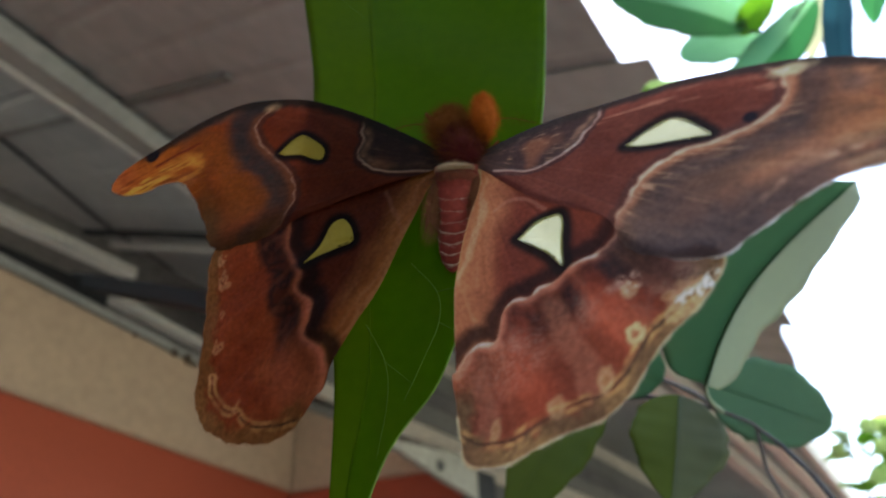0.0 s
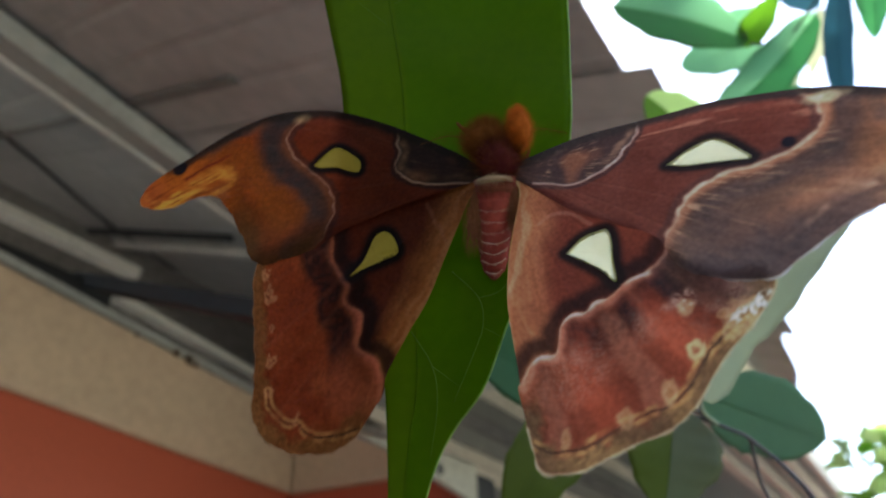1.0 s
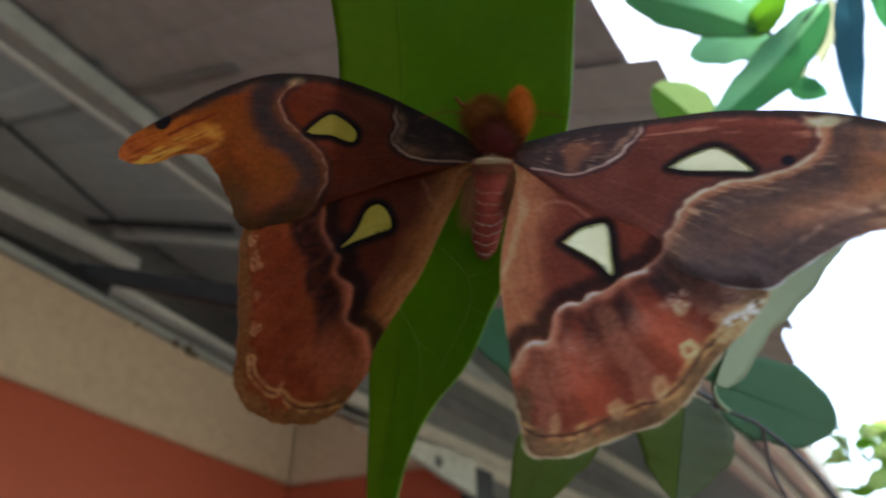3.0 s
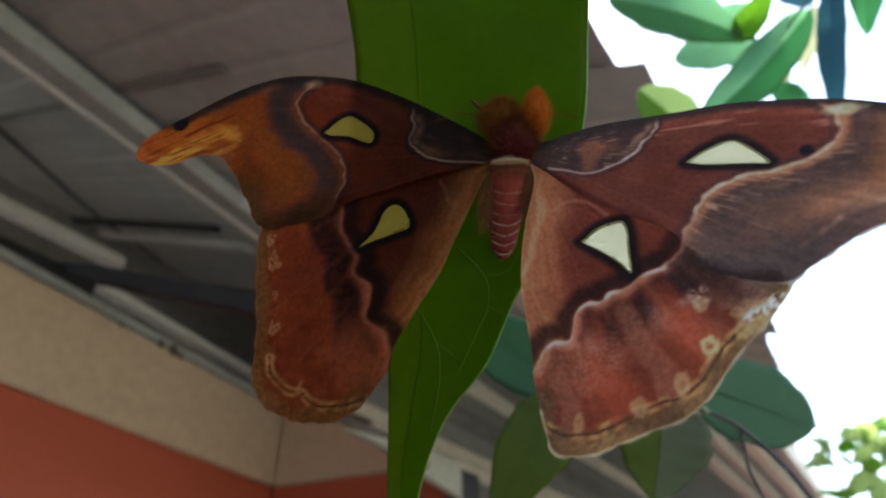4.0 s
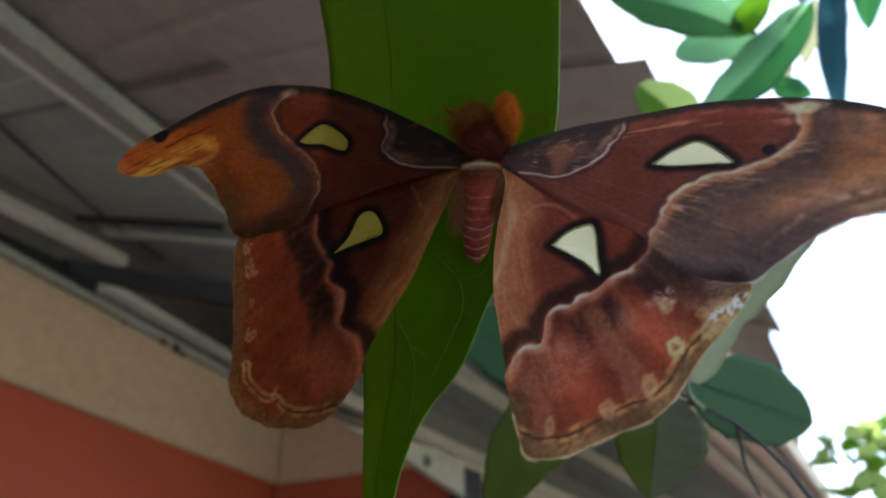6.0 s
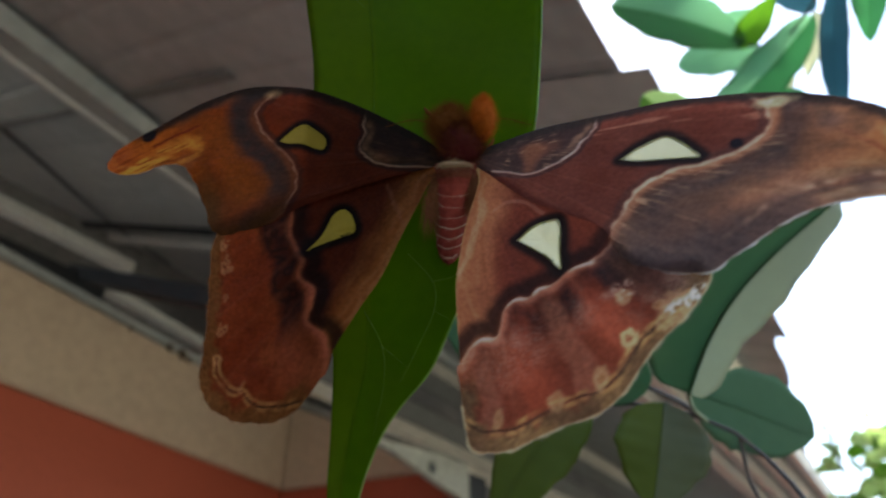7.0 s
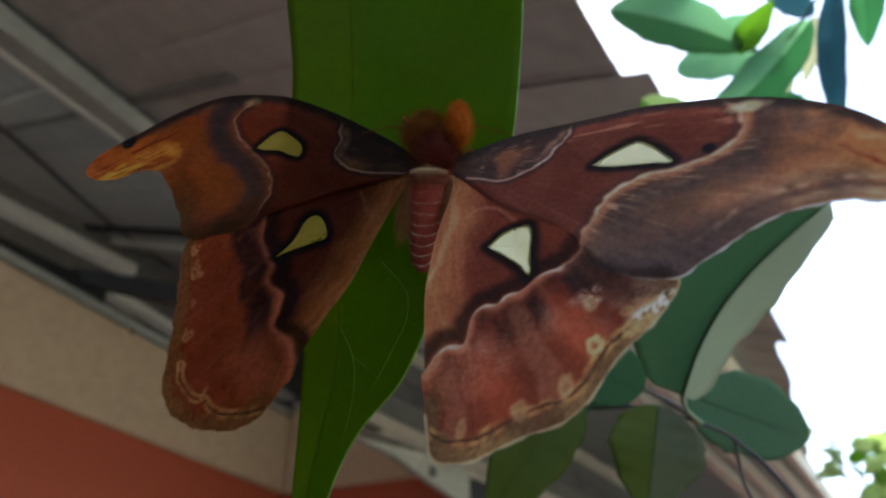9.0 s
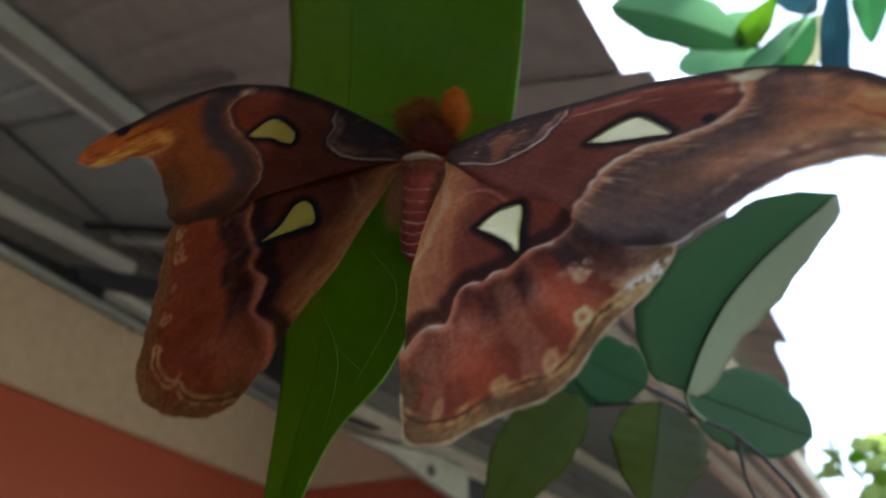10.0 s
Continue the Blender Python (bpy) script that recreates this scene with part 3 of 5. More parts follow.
# ---- the plants beside the house ----
def blade(base, tip, width, lift=(0, 0, 1), fold=0.25, curl=0.12, bow=0.0, shape=0.75, bite=0, halves=(1.0, 1.0), blunt=0.72, seed=0, rows=26, cols=12):
    """Vertices and faces of one leaf blade from base to tip, folded along its midrib, with a waved edge; and its midrib."""
    rng = np.random.RandomState(seed)
    b, t = Vector(base), Vector(tip)
    way = t - b
    length = way.length
    way.normalize()
    face = Vector(lift)
    face = (face - way * face.dot(way)).normalized()
    side = way.cross(face)
    verts, faces, rib = [], [], []
    ph = rng.rand(4) * 6
    for i in range(rows + 1):
        s = i / rows
        w = width / 2 * (math.sin(math.pi * s ** shape) ** blunt if 0 < s < 1 else 0.012)
        mid = b + way * (s * length) + face * (curl * length * math.sin(math.pi * s)) + side * (bow * length * math.sin(math.pi * s))
        rib.append(mid)
        for j in range(cols + 1):
            q = 2 * j / cols - 1
            edge = w * (1 + 0.035 * math.sin(s * 21 + ph[0] + q) + 0.02 * math.sin(s * 47 + ph[1]))
            edge *= halves[0] if q < 0 else halves[1]
            if bite and 0.45 < s < 0.62 and q > 0.6:
                edge *= 1 - 0.16 * bite * abs(math.sin(3 * math.pi * (s - 0.45) / 0.17))
            up = fold * abs(q) * w + 0.05 * w * math.sin(s * 13 + ph[2]) * q * q + 0.02 * w * math.cos(s * 40) * abs(q)
            verts.append(mid + side * (q * edge) + face * up)
    m = cols + 1
    for i in range(rows):
        for j in range(cols):
            faces.append((i * m + j, i * m + j + 1, (i + 1) * m + j + 1, (i + 1) * m + j))
    return (verts, faces), rib


def add_leaf(plant, material, base, tip, width, label="", second=None, **how):
    """One leaf with its midrib; second is the material of the half beyond the midrib."""
    mesh, rib = blade(base, tip, width, **how)
    leaf = smooth(part("leaf", mesh, material, plant, label))
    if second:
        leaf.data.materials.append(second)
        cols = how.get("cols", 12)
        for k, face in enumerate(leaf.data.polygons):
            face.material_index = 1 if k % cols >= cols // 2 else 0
    solid = leaf.modifiers.new("thickness", "SOLIDIFY")
    solid.thickness = 0.0004
    smooth(part("midrib", tube(rib[:-1], (width * 0.014, width * 0.005), 6), material, leaf))
    return leaf


def build_side_branch():
    """The branch with large leaves behind the moth."""
    plant = new("leafy_branch")
    tagged(plant, "dark woody branch with broad green leaves, one folded", "branch")
    stem = spline([(0.104, 0.429, 1.762), (0.121, 0.424, 1.762), (0.138, 0.418, 1.758), (0.156, 0.414, 1.753), (0.169, 0.418, 1.749), (0.190, 0.422, 1.741), (0.204, 0.422, 1.727), (0.211, 0.417, 1.711), (0.218, 0.412, 1.694), (0.262, 0.43, 1.61), (0.32, 0.46, 1.30), (0.5, 0.45, 0.5), (0.6, 0.4, -0.14)], 90)
    smooth(part("twig", tube(stem, (0.0012, 0.0020, 0.0026, 0.0036, 0.0065, 0.012), 9), M_TWIG, plant))
    node = spline([(0.132, 0.403, 1.765), (0.142, 0.405, 1.761), (0.155, 0.410, 1.756), (0.169, 0.416, 1.749)], 24)
    smooth(part("twig", tube(node, (0.0011, 0.0020, 0.0016), 8), M_TWIG, plant))
    side = spline([(0.192, 0.422, 1.739), (0.194, 0.428, 1.725), (0.196, 0.433, 1.714), (0.202, 0.436, 1.697)], 20)
    smooth(part("twig", tube(side, (0.0013, 0.0009), 7), M_TWIG, plant))
    stalk = spline([(0.135, 0.344, 1.739), (0.140, 0.359, 1.739), (0.153, 0.387, 1.743), (0.170, 0.415, 1.747)], 18)
    smooth(part("leaf_stalk", tube(stalk, (0.0012, 0.0016), 8), M_STALK, plant, "pale curved leaf stalk"))
    # folded leaf: backlight on one half is put into a paler green
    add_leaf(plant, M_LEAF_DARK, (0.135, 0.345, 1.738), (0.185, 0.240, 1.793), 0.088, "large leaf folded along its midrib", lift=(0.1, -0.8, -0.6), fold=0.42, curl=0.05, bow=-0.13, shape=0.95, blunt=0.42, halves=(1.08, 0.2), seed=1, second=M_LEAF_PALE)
    add_leaf(plant, M_LEAF_MID, (0.167, 0.422, 1.770), (0.239, 0.418, 1.737), 0.056, "green leaf with a chewed edge", lift=(-0.35, -0.85, -0.35), fold=0.08, curl=0.03, shape=0.95, blunt=0.62, bite=1, seed=2)
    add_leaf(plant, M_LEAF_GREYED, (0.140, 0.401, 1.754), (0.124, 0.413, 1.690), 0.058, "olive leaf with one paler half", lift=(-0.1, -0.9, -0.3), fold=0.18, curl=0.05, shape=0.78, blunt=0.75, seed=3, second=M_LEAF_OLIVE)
    add_leaf(plant, M_LEAF_OLIVE, (0.092, 0.414, 1.762), (0.028, 0.430, 1.685), 0.046, lift=(-0.1, -0.9, -0.3), fold=0.22, curl=0.05, bow=0.06, shape=0.8, seed=4)
    add_leaf(plant, M_LEAF_DARK, (0.132, 0.403, 1.764), (0.084, 0.405, 1.801), 0.044, lift=(-0.3, -0.9, -0.6), fold=0.15, curl=0.05, bow=-0.05, seed=5)
    add_leaf(plant, M_LEAF_DARK, (0.104, 0.429, 1.762), (-0.006, 0.441, 1.836), 0.05, lift=(0, -1, -0.5), fold=0.2, curl=0.05, seed=6)


def build_high_branch():
    """Backlit leaves against the sky."""
    plant = new("leafy_branch")
    tagged(plant, "thin branch with backlit bright green leaves", "branch")
    stem = spline([(0.80, 0.0, -0.14), (0.78, 0.02, 1.0), (0.74, 0.08, 2.1), (0.66, 0.2, 2.5), (0.428, 0.406, 2.249), (0.415, 0.434, 2.239), (0.407, 0.467, 2.234), (0.393, 0.505, 2.227), (0.361, 0.512, 2.241)], 90)
    smooth(part("twig", tube(stem, (0.02, 0.014, 0.006, 0.0022, 0.0014), 8), M_TWIG, plant))
    down = (-0.2, -0.8, -0.7)
    # leaves in two greens: the light on one half is the second colour
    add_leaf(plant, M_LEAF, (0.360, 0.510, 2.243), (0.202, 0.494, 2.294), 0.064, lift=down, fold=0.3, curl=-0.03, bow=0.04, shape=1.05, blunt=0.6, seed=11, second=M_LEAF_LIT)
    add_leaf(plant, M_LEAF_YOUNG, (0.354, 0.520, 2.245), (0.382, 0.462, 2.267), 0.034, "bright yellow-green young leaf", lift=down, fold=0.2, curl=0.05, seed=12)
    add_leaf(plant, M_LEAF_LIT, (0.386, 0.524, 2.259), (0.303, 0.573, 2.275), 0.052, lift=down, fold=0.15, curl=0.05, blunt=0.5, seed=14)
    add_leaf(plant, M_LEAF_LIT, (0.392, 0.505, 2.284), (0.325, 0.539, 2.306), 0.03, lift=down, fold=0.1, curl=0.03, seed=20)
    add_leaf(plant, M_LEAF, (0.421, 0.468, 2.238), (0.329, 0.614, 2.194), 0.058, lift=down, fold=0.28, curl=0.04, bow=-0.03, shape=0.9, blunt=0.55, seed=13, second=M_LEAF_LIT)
    add_leaf(plant, M_LEAF_DUSKY, (0.415, 0.407, 2.230), (0.442, 0.528, 2.108), 0.029, "narrow drooping blue-green leaf", lift=(-0.6, -0.7, -0.2), fold=0.2, curl=0.04, bow=0.03, shape=0.8, seed=16)
    add_leaf(plant, M_LEAF_PALE, (0.446, 0.490, 2.276), (0.447, 0.551, 2.226), 0.024, lift=down, fold=0.2, curl=0.03, seed=22)
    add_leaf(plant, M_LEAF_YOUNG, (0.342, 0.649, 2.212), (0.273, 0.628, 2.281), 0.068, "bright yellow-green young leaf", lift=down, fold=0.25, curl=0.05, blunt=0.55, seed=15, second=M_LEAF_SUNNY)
    add_leaf(plant, M_LEAF, (0.419, 0.576, 2.222), (0.458, 0.571, 2.199), 0.03, lift=down, fold=0.2, curl=0.03, seed=18)
    add_leaf(plant, M_LEAF_PALE, (0.428, 0.587, 2.236), (0.444, 0.562, 2.248), 0.02, lift=down, fold=0.2, curl=0.03, seed=23)
    add_leaf(plant, M_LEAF, (0.440, 0.392, 2.236), (0.457, 0.457, 2.177), 0.034, lift=(-0.5, -0.8, -0.3), fold=0.25, curl=0.05, seed=17)
    add_leaf(plant, M_LEAF_DUSKY, (0.422, 0.463, 2.241), (0.380, 0.468, 2.290), 0.03, lift=down, fold=0.2, curl=0.05, seed=21)
    add_leaf(plant, M_LEAF, (0.285, 0.481, 2.339), (0.239, 0.520, 2.341), 0.04, lift=down, fold=0.2, curl=0.05, seed=25)


def build_far_bush():
    """Small bright leaves past the eave."""
    bush = new("bush")
    tagged(bush, "sunlit bush with small yellow-green leaves", "bush")
    rng = random.Random(8)
    stem = spline([(1.36, 2.2, -0.1), (1.34, 2.18, 1.2), (1.30, 2.16, 2.0), (1.27, 2.15, 2.35)], 24)
    smooth(part("twig", tube(stem, (0.014, 0.009, 0.003), 8), M_TWIG, bush))
    for k in range(130):
        c = Vector((1.40 + rng.uniform(-0.15, 0.20), 2.16 + rng.uniform(-0.15, 0.15), 2.12 + rng.uniform(-0.26, 0.24)))
        c.x += max(0, c.z - 2.2) * -0.25
        d = Vector((rng.uniform(-1, 1), rng.uniform(-1, 1), rng.uniform(-0.8, 0.5))).normalized() * rng.uniform(0.055, 0.095)
        add_leaf(bush, M_LEAF_SUNNY if k % 3 else M_LEAF_YOUNG, c, c + d, rng.uniform(0.035, 0.06), lift=(rng.uniform(-1, 1), -1, rng.uniform(-1, 1)), seed=30 + k, rows=10, cols=4)


build_side_branch()
build_high_branch()
build_far_bush()


# ---- the leaf that the moth hangs on; its space is that of the moth ----
MM = 0.001


def build_host_leaf():
    leaf = new("hanging_leaf")
    tagged(leaf, "long hanging green leaf with pale veins and narrow tip", "leaf")
    left = spline(LEAF_LEFT, 90)
    right = spline(LEAF_RIGHT, 90)
    cols = 28
    verts, faces = [], []

    def at(i, q):
        a, b = left[i], right[i]
        y = a[1] + (b[1] - a[1]) * q
        x = a[0] + (b[0] - a[0]) * q
        crease = 0.27 if i < 60 else 0.27 + 0.2 * (i - 60) / 30
        w = abs(b[0] - a[0])
        # a trough along the midrib, blistered between the veins
        z = -10.8 - 0.18 * y - 2.2 + 0.10 * w * math.hypot(q - crease, 0.05) + 0.35 * math.sin(y * 0.16 + 5 * abs(q - crease)) * min(1, w / 30)
        edge = 0.5 * math.sin(y * 0.11) * (2 * q - 1) ** 2
        return Vector((x, y, z + edge)) * MM

    for i in range(90):
        for j in range(cols + 1):
            verts.append(at(i, j / cols))
    for i in range(89):
        for j in range(cols):
            k = i * (cols + 1) + j
            faces.append((k, k + cols + 1, k + cols + 2, k + 1))
    ob = smooth(part("blade", (verts, faces), M_HOST, leaf))
    # left of the crease the fold catches more light, put into a second green
    ob.data.materials.append(M_HOST_LIT)
    for k, face in enumerate(ob.data.polygons):
        row = k // cols
        face.material_index = 1 if (k % cols) / cols < (0.27 if row < 60 else 0.27 + 0.2 * (row - 60) / 30) else 0
    ob.modifiers.new("thickness", "SOLIDIFY").thickness = 0.0005
    rim = [at(i, 1.0) for i in range(90)]
    smooth(part("rim", tube(rim, (0.0003, 0.00028), 5), M_RIM, leaf, "pale translucent leaf rim"))
    up = Vector((0, 0, 0.0003))
    mid = [at(i, 0.27 if i < 60 else 0.27 + 0.2 * (i - 60) / 30) + up * 0.3 for i in range(88)]
    smooth(part("midrib", tube(mid, (0.0003, 0.0002, 0.0001), 6), M_HOST, leaf))
    def on_blade(x, y):
        i = int(np.argmin(np.abs(left[:, 1] - y)))
        j = int(np.argmin(np.abs(right[:, 1] - y)))
        q = (x - left[i][0]) / (right[j][0] - left[i][0])
        return Vector((x * MM, y * MM, at(i, q).z + 0.0001))

    # fine raised veins, branching towards the edge
    for ring, thick in (([(-15, -26), (-7, -35), (-6.5, -44), (-11, -54), (-17, -66)], 1.0), ([(-7, -35), (0, -33), (4, -27)], 0.8), ([(-29, -44), (-23, -55), (-22, -66), (-25, -82)], 0.9), ([(-23, -55), (-14, -62)], 0.6), ([(-6.5, -44), (-1, -47)], 0.6), ([(-29, 70), (-5, 80), (18, 98)], 0.35), ([(-32, 62), (-42, 72), (-50, 84)], 0.35)):
        line = [on_blade(x, y) for x, y in spline(ring, 18)]
        smooth(part("vein", tube(line, [r * thick for r in (0.00018, 0.00015, 0.00008)], 5), M_HOST_VEIN, leaf))
    stalk = spline([tuple(at(0, 0.3)), (-0.03, 0.18, -0.045), (-0.02, 0.205, -0.06)], 10)
    smooth(part("leaf_stalk", tube(stalk, (0.0014, 0.0018), 8), M_VEIN, leaf))
    return leaf


LEAF_LEFT = [(-60.2, 159.5), (-57.4, 121.3), (-55.2, 85.2), (-52.3, 63.5), (-49.0, 42.6), (-47.8, 26.4), (-45.1, 2.8), (-41.6, -25.5), (-39.2, -45.4), (-38.1, -61.2), (-38.1, -79.9), (-38.4, -99.7), (-37.1, -112.5), (-35.2, -120.3)]
LEAF_RIGHT = [(16.4, 159.5), (28.3, 121.3), (30.4, 85.2), (29.9, 63.5), (28.9, 42.6), (25.7, 12.5), (17.5, -16.2), (6.6, -34.6), (1.1, -43.6), (-7.4, -62.0), (-16.7, -73.2), (-22.3, -81.6), (-26.5, -91.5), (-28.9, -100.0), (-31.7, -112.5), (-34.5, -120.3)]


# ---- the moth: outlines, markings and painted glints of its wings, in millimetres from the hinge ----
FORE_A = dict(
    costa=[(-0.1, 1), (-4.9, 5.7), (-13.6, 11.4), (-27.6, 19.2), (-40, 25.1), (-50.5, 28.8), (-63.1, 31), (-73.6, 30.6), (-83.7, 27.6), (-95.6, 22.3), (-105.5, 17.3), (-112.3, 13.6), (-119, 8.9), (-121.3, 4)],
    trail=[(0, -0.4), (-3.5, -2.9), (-19.7, -7), (-34.2, -11.5), (-45.1, -15.6), (-52.1, -20.2), (-63.2, -23.6), (-73.3, -24), (-79.3, -14.9), (-84, -6.7), (-88.4, -0.6), (-94.3, 2), (-100, 1.1), (-108.1, -1.2), (-114.1, -0.9), (-119.8, 1.1), (-121.3, 4)],
    window=[(-56.3, 9), (-52.5, 12.1), (-48.3, 14.2), (-44.4, 12.4), (-40, 8.5), (-40.4, 5), (-43.6, 5.5), (-47.9, 7.3), (-53.7, 7.9)],
    basal=[(-26.6, 19.2), (-27.6, 14.6), (-26.7, 9.2), (-28.2, 4.7), (-24.1, 0.6), (-16.4, -2.2), (-3.4, -3.4)],
    post=[(-59.9, 31.5), (-62.5, 26.7), (-66.1, 22.9), (-66, 17.4), (-62.5, 12), (-56.7, 6.5), (-51.1, 1.2), (-48.5, -3.9), (-48.1, -9.9), (-50.7, -16.7), (-53.9, -21.5)],
    streak=[(-87.8, 17.1), (-94.2, 14.7), (-99.1, 12.5), (-103.9, 9.8)],
    streak2=[(-86.8, 9.1), (-91.3, 10.7), (-96.3, 9.1), (-101.1, 6.3)],
    spot=[(-107.2, 14.4)],
)
HIND_A = dict(
    costa=[(0.1, -1.2), (-9, -2.5), (-23.5, -5.4), (-42.1, -9), (-58.8, -14.3), (-71.8, -18.9)],
    trail=[(1.1, -3.9), (-4.1, -7.7), (-8, -17.1), (-12.6, -28.2), (-17.1, -39), (-23.2, -49.5), (-29.1, -59.9), (-30, -64.9), (-31.6, -69.2), (-36.1, -75.2), (-40.7, -79.8), (-47.4, -82), (-54.4, -82), (-61.8, -79.9), (-66.8, -76.8), (-69.9, -72.8), (-70.9, -66.9), (-70.2, -61.8), (-70.6, -53.9), (-73.1, -43.9), (-73.6, -33.9), (-73.4, -23.4), (-71.8, -18.9)],
    window=[(-41.6, -30.4), (-37.6, -25.4), (-34.6, -18.2), (-31.1, -16.3), (-28.2, -18.8), (-26.7, -23.6), (-31, -25.8), (-37.2, -28.2)],
    scallop=[(-47.7, -12.9), (-47.6, -18.7), (-47.4, -24.4), (-44.4, -29.1), (-41.4, -33.7), (-41.9, -37.4), (-41.1, -39.6), (-37.7, -41.5), (-36.7, -45.9), (-37.9, -50.8), (-36.5, -53.6), (-32, -56.5), (-30.4, -61.6), (-30.9, -67.9)],
    wave=[(-65.8, -64.2), (-64.5, -69.3), (-60.8, -72.5), (-57.4, -74), (-54.7, -73.9), (-51.3, -76.4), (-44.5, -77.1), (-37, -75.2)],
    puffs=[(-36.9, -44.5), (-31.4, -58.6)],
    gleam=[(-70.9, -24.3), (-71, -26.3)],
    marks=[(-69.3, -28.2), (-68.2, -34.8), (-66.6, -44.9), (-65.4, -55.6), (-65.3, -63.9), (-55.5, -72.3)],
    glint=[],
    disc=[(-17.7, -8.4), (-15.5, -13.3), (-10.9, -22.7)],
)
FORE_B = dict(
    costa=[(-2.4, 1.3), (7, 4.2), (21.6, 7.7), (37.5, 9.1), (53.7, 10.9), (68.8, 10.9), (80, 9.9), (89.3, 8), (98, 5.2), (105, 1.6), (109.9, -1.9), (115, -6.5), (118.8, -11.9), (120.2, -17.8)],
    trail=[(-0.5, -2.1), (7.8, -7.4), (23.3, -18.2), (36.3, -24.2), (47.3, -29.6), (52.9, -37.8), (63.8, -42.2), (73.5, -42.8), (78.8, -38), (83.9, -33.2), (90.2, -28.6), (98.1, -25.8), (105.6, -24.7), (110.8, -25.4), (114.8, -24.7), (117.8, -22.7), (120.2, -17.8)],
    window=[(48.1, -7.5), (52.5, -3.9), (58.3, -1.4), (62.1, -2.3), (66, -5.5), (68.9, -9), (63.4, -9), (53.8, -8.8)],
    basal=[(39.6, 8.5), (39, 4.9), (36.4, -0.2), (33.6, -3.9), (27.3, -7.7), (19.5, -8.8), (8.6, -6.6)],
    post=[(78.4, 10), (82.6, 5.3), (83.9, 0.5), (82, -4.1), (77, -8), (70.5, -11), (63.6, -12.4), (56.7, -15.5), (53.4, -18.9), (51.8, -24.1), (49.6, -29.2), (48.7, -33.4)],
    streak=[(99.2, -4.8), (104.8, -9.3), (109.6, -13.2), (113.1, -16)],
    streak2=[(95.8, -17.7), (102.5, -15.4), (107.9, -17.2), (112.4, -20.4)],
    spot=[(76.8, -5.5)],
)
HIND_B = dict(
    costa=[(-0.2, -0.9), (9.6, -6.7), (24.7, -16.7), (41.2, -24.6), (50.5, -30.9), (56.2, -35.8), (63.5, -38.8), (71.3, -38.6)],
    trail=[(2.2, -4.5), (4.5, -9.9), (4.6, -23.1), (5.2, -34.7), (7.5, -45.6), (11.2, -55.8), (15.2, -66.9), (18.6, -77.2), (21.3, -84.1), (23.5, -88.4), (26.1, -89.2), (30.4, -88.4), (35.9, -86.4), (44.9, -81.5), (52.3, -77), (56.9, -72.6), (60.7, -66.8), (63.8, -60.8), (68.2, -53.7), (72.6, -46.7), (73.9, -42.3), (71.3, -38.6)],
    window=[(22.1, -30.7), (25.9, -26.9), (30.6, -24.8), (33.1, -24.6), (34.7, -27.4), (36.3, -34.4), (37.6, -40.8), (32.9, -37), (28.2, -34.1)],
    scallop=[(49.8, -30.9), (47.4, -35.3), (44.6, -38.3), (42.8, -39.7), (40.1, -41.4), (36, -44.8), (32.2, -45.8), (30.3, -49), (26.5, -49.7), (23.9, -53), (23.8, -57.4), (23, -59.7), (19.3, -60.3), (17.2, -63.5), (16.1, -68.4)],
    wave=[(21, -83), (24.8, -83.9), (28.5, -83.1), (34.9, -81.6), (41.4, -77.8), (45.2, -75.5), (48.9, -72.6), (53.3, -70.1), (56.2, -67.1), (59.4, -61.2), (61.5, -57.5), (64.9, -52.9), (68.8, -46.9)],
    marks=[(57.5, -58.9), (52, -68.2), (62.6, -49.5), (55, -48.1), (43.1, -75.2), (28.6, -80.5), (66.3, -50.4), (64.8, -54)],
    puffs=[(27.3, -49.7), (19.9, -60.2), (42.8, -39.5), (32.2, -45.8)],
    gleam=[(64.6, -50.2), (67.1, -48.6), (69.8, -47.3), (71.8, -45.2)],
    glint=[(55, -48, 6.5), (66, -46, 7.0), (46, -52, 6.0), (30, -60, 5.0)],
    disc=[(13, -21), (16.9, -18), (22.4, -18.6), (28.4, -22.1)],
    cover=[(45, -28.5), (47.3, -29.6), (52.9, -37.8), (63.8, -42.2), (73.5, -42.8)],
)
HINGE_A = (-0.0029, 0.0032, 0.0003)
HINGE_B = (0.0061, 0.0035, -0.0019)
# small give of the wings at the hinge, in degrees
FLEX_A = [
    (0, -17.66, -9.44, -0.05),
    (0.5, -18.68, -9.65, 0.24),
    (1, -18.64, -9.44, 0.05),
    (1.5, -19.44, -9.47, 0.38),
    (2, -18.18, -9.18, 0.09),
    (2.5, -18.35, -8.78, 0.20),
    (3, -20.70, -9.56, 0.38),
    (3.2, -19.19, -7.86, -0.02),
    (4.3, -21.22, -9.35, -0.18),
    (4.5, -20.66, -9.39, 0.29),
    (5, -20.76, -9.59, 0.39),
    (5.2, -20.02, -9.43, 0.30),
    (6.3, -19.81, -9.91, 0.13),
    (6.5, -19.80, -9.97, 0.33),
    (7, -18.34, -9.80, 0.10),
    (7.5, -18.02, -9.65, 0.00),
    (8, -18.08, -9.66, 0.03),
    (8.5, -17.25, -9.75, -0.09),
    (9, -19.04, -10.11, 0.15),
    (9.5, -18.64, -9.77, 0.03),
    (10, -18.19, -9.81, -0.08),
]
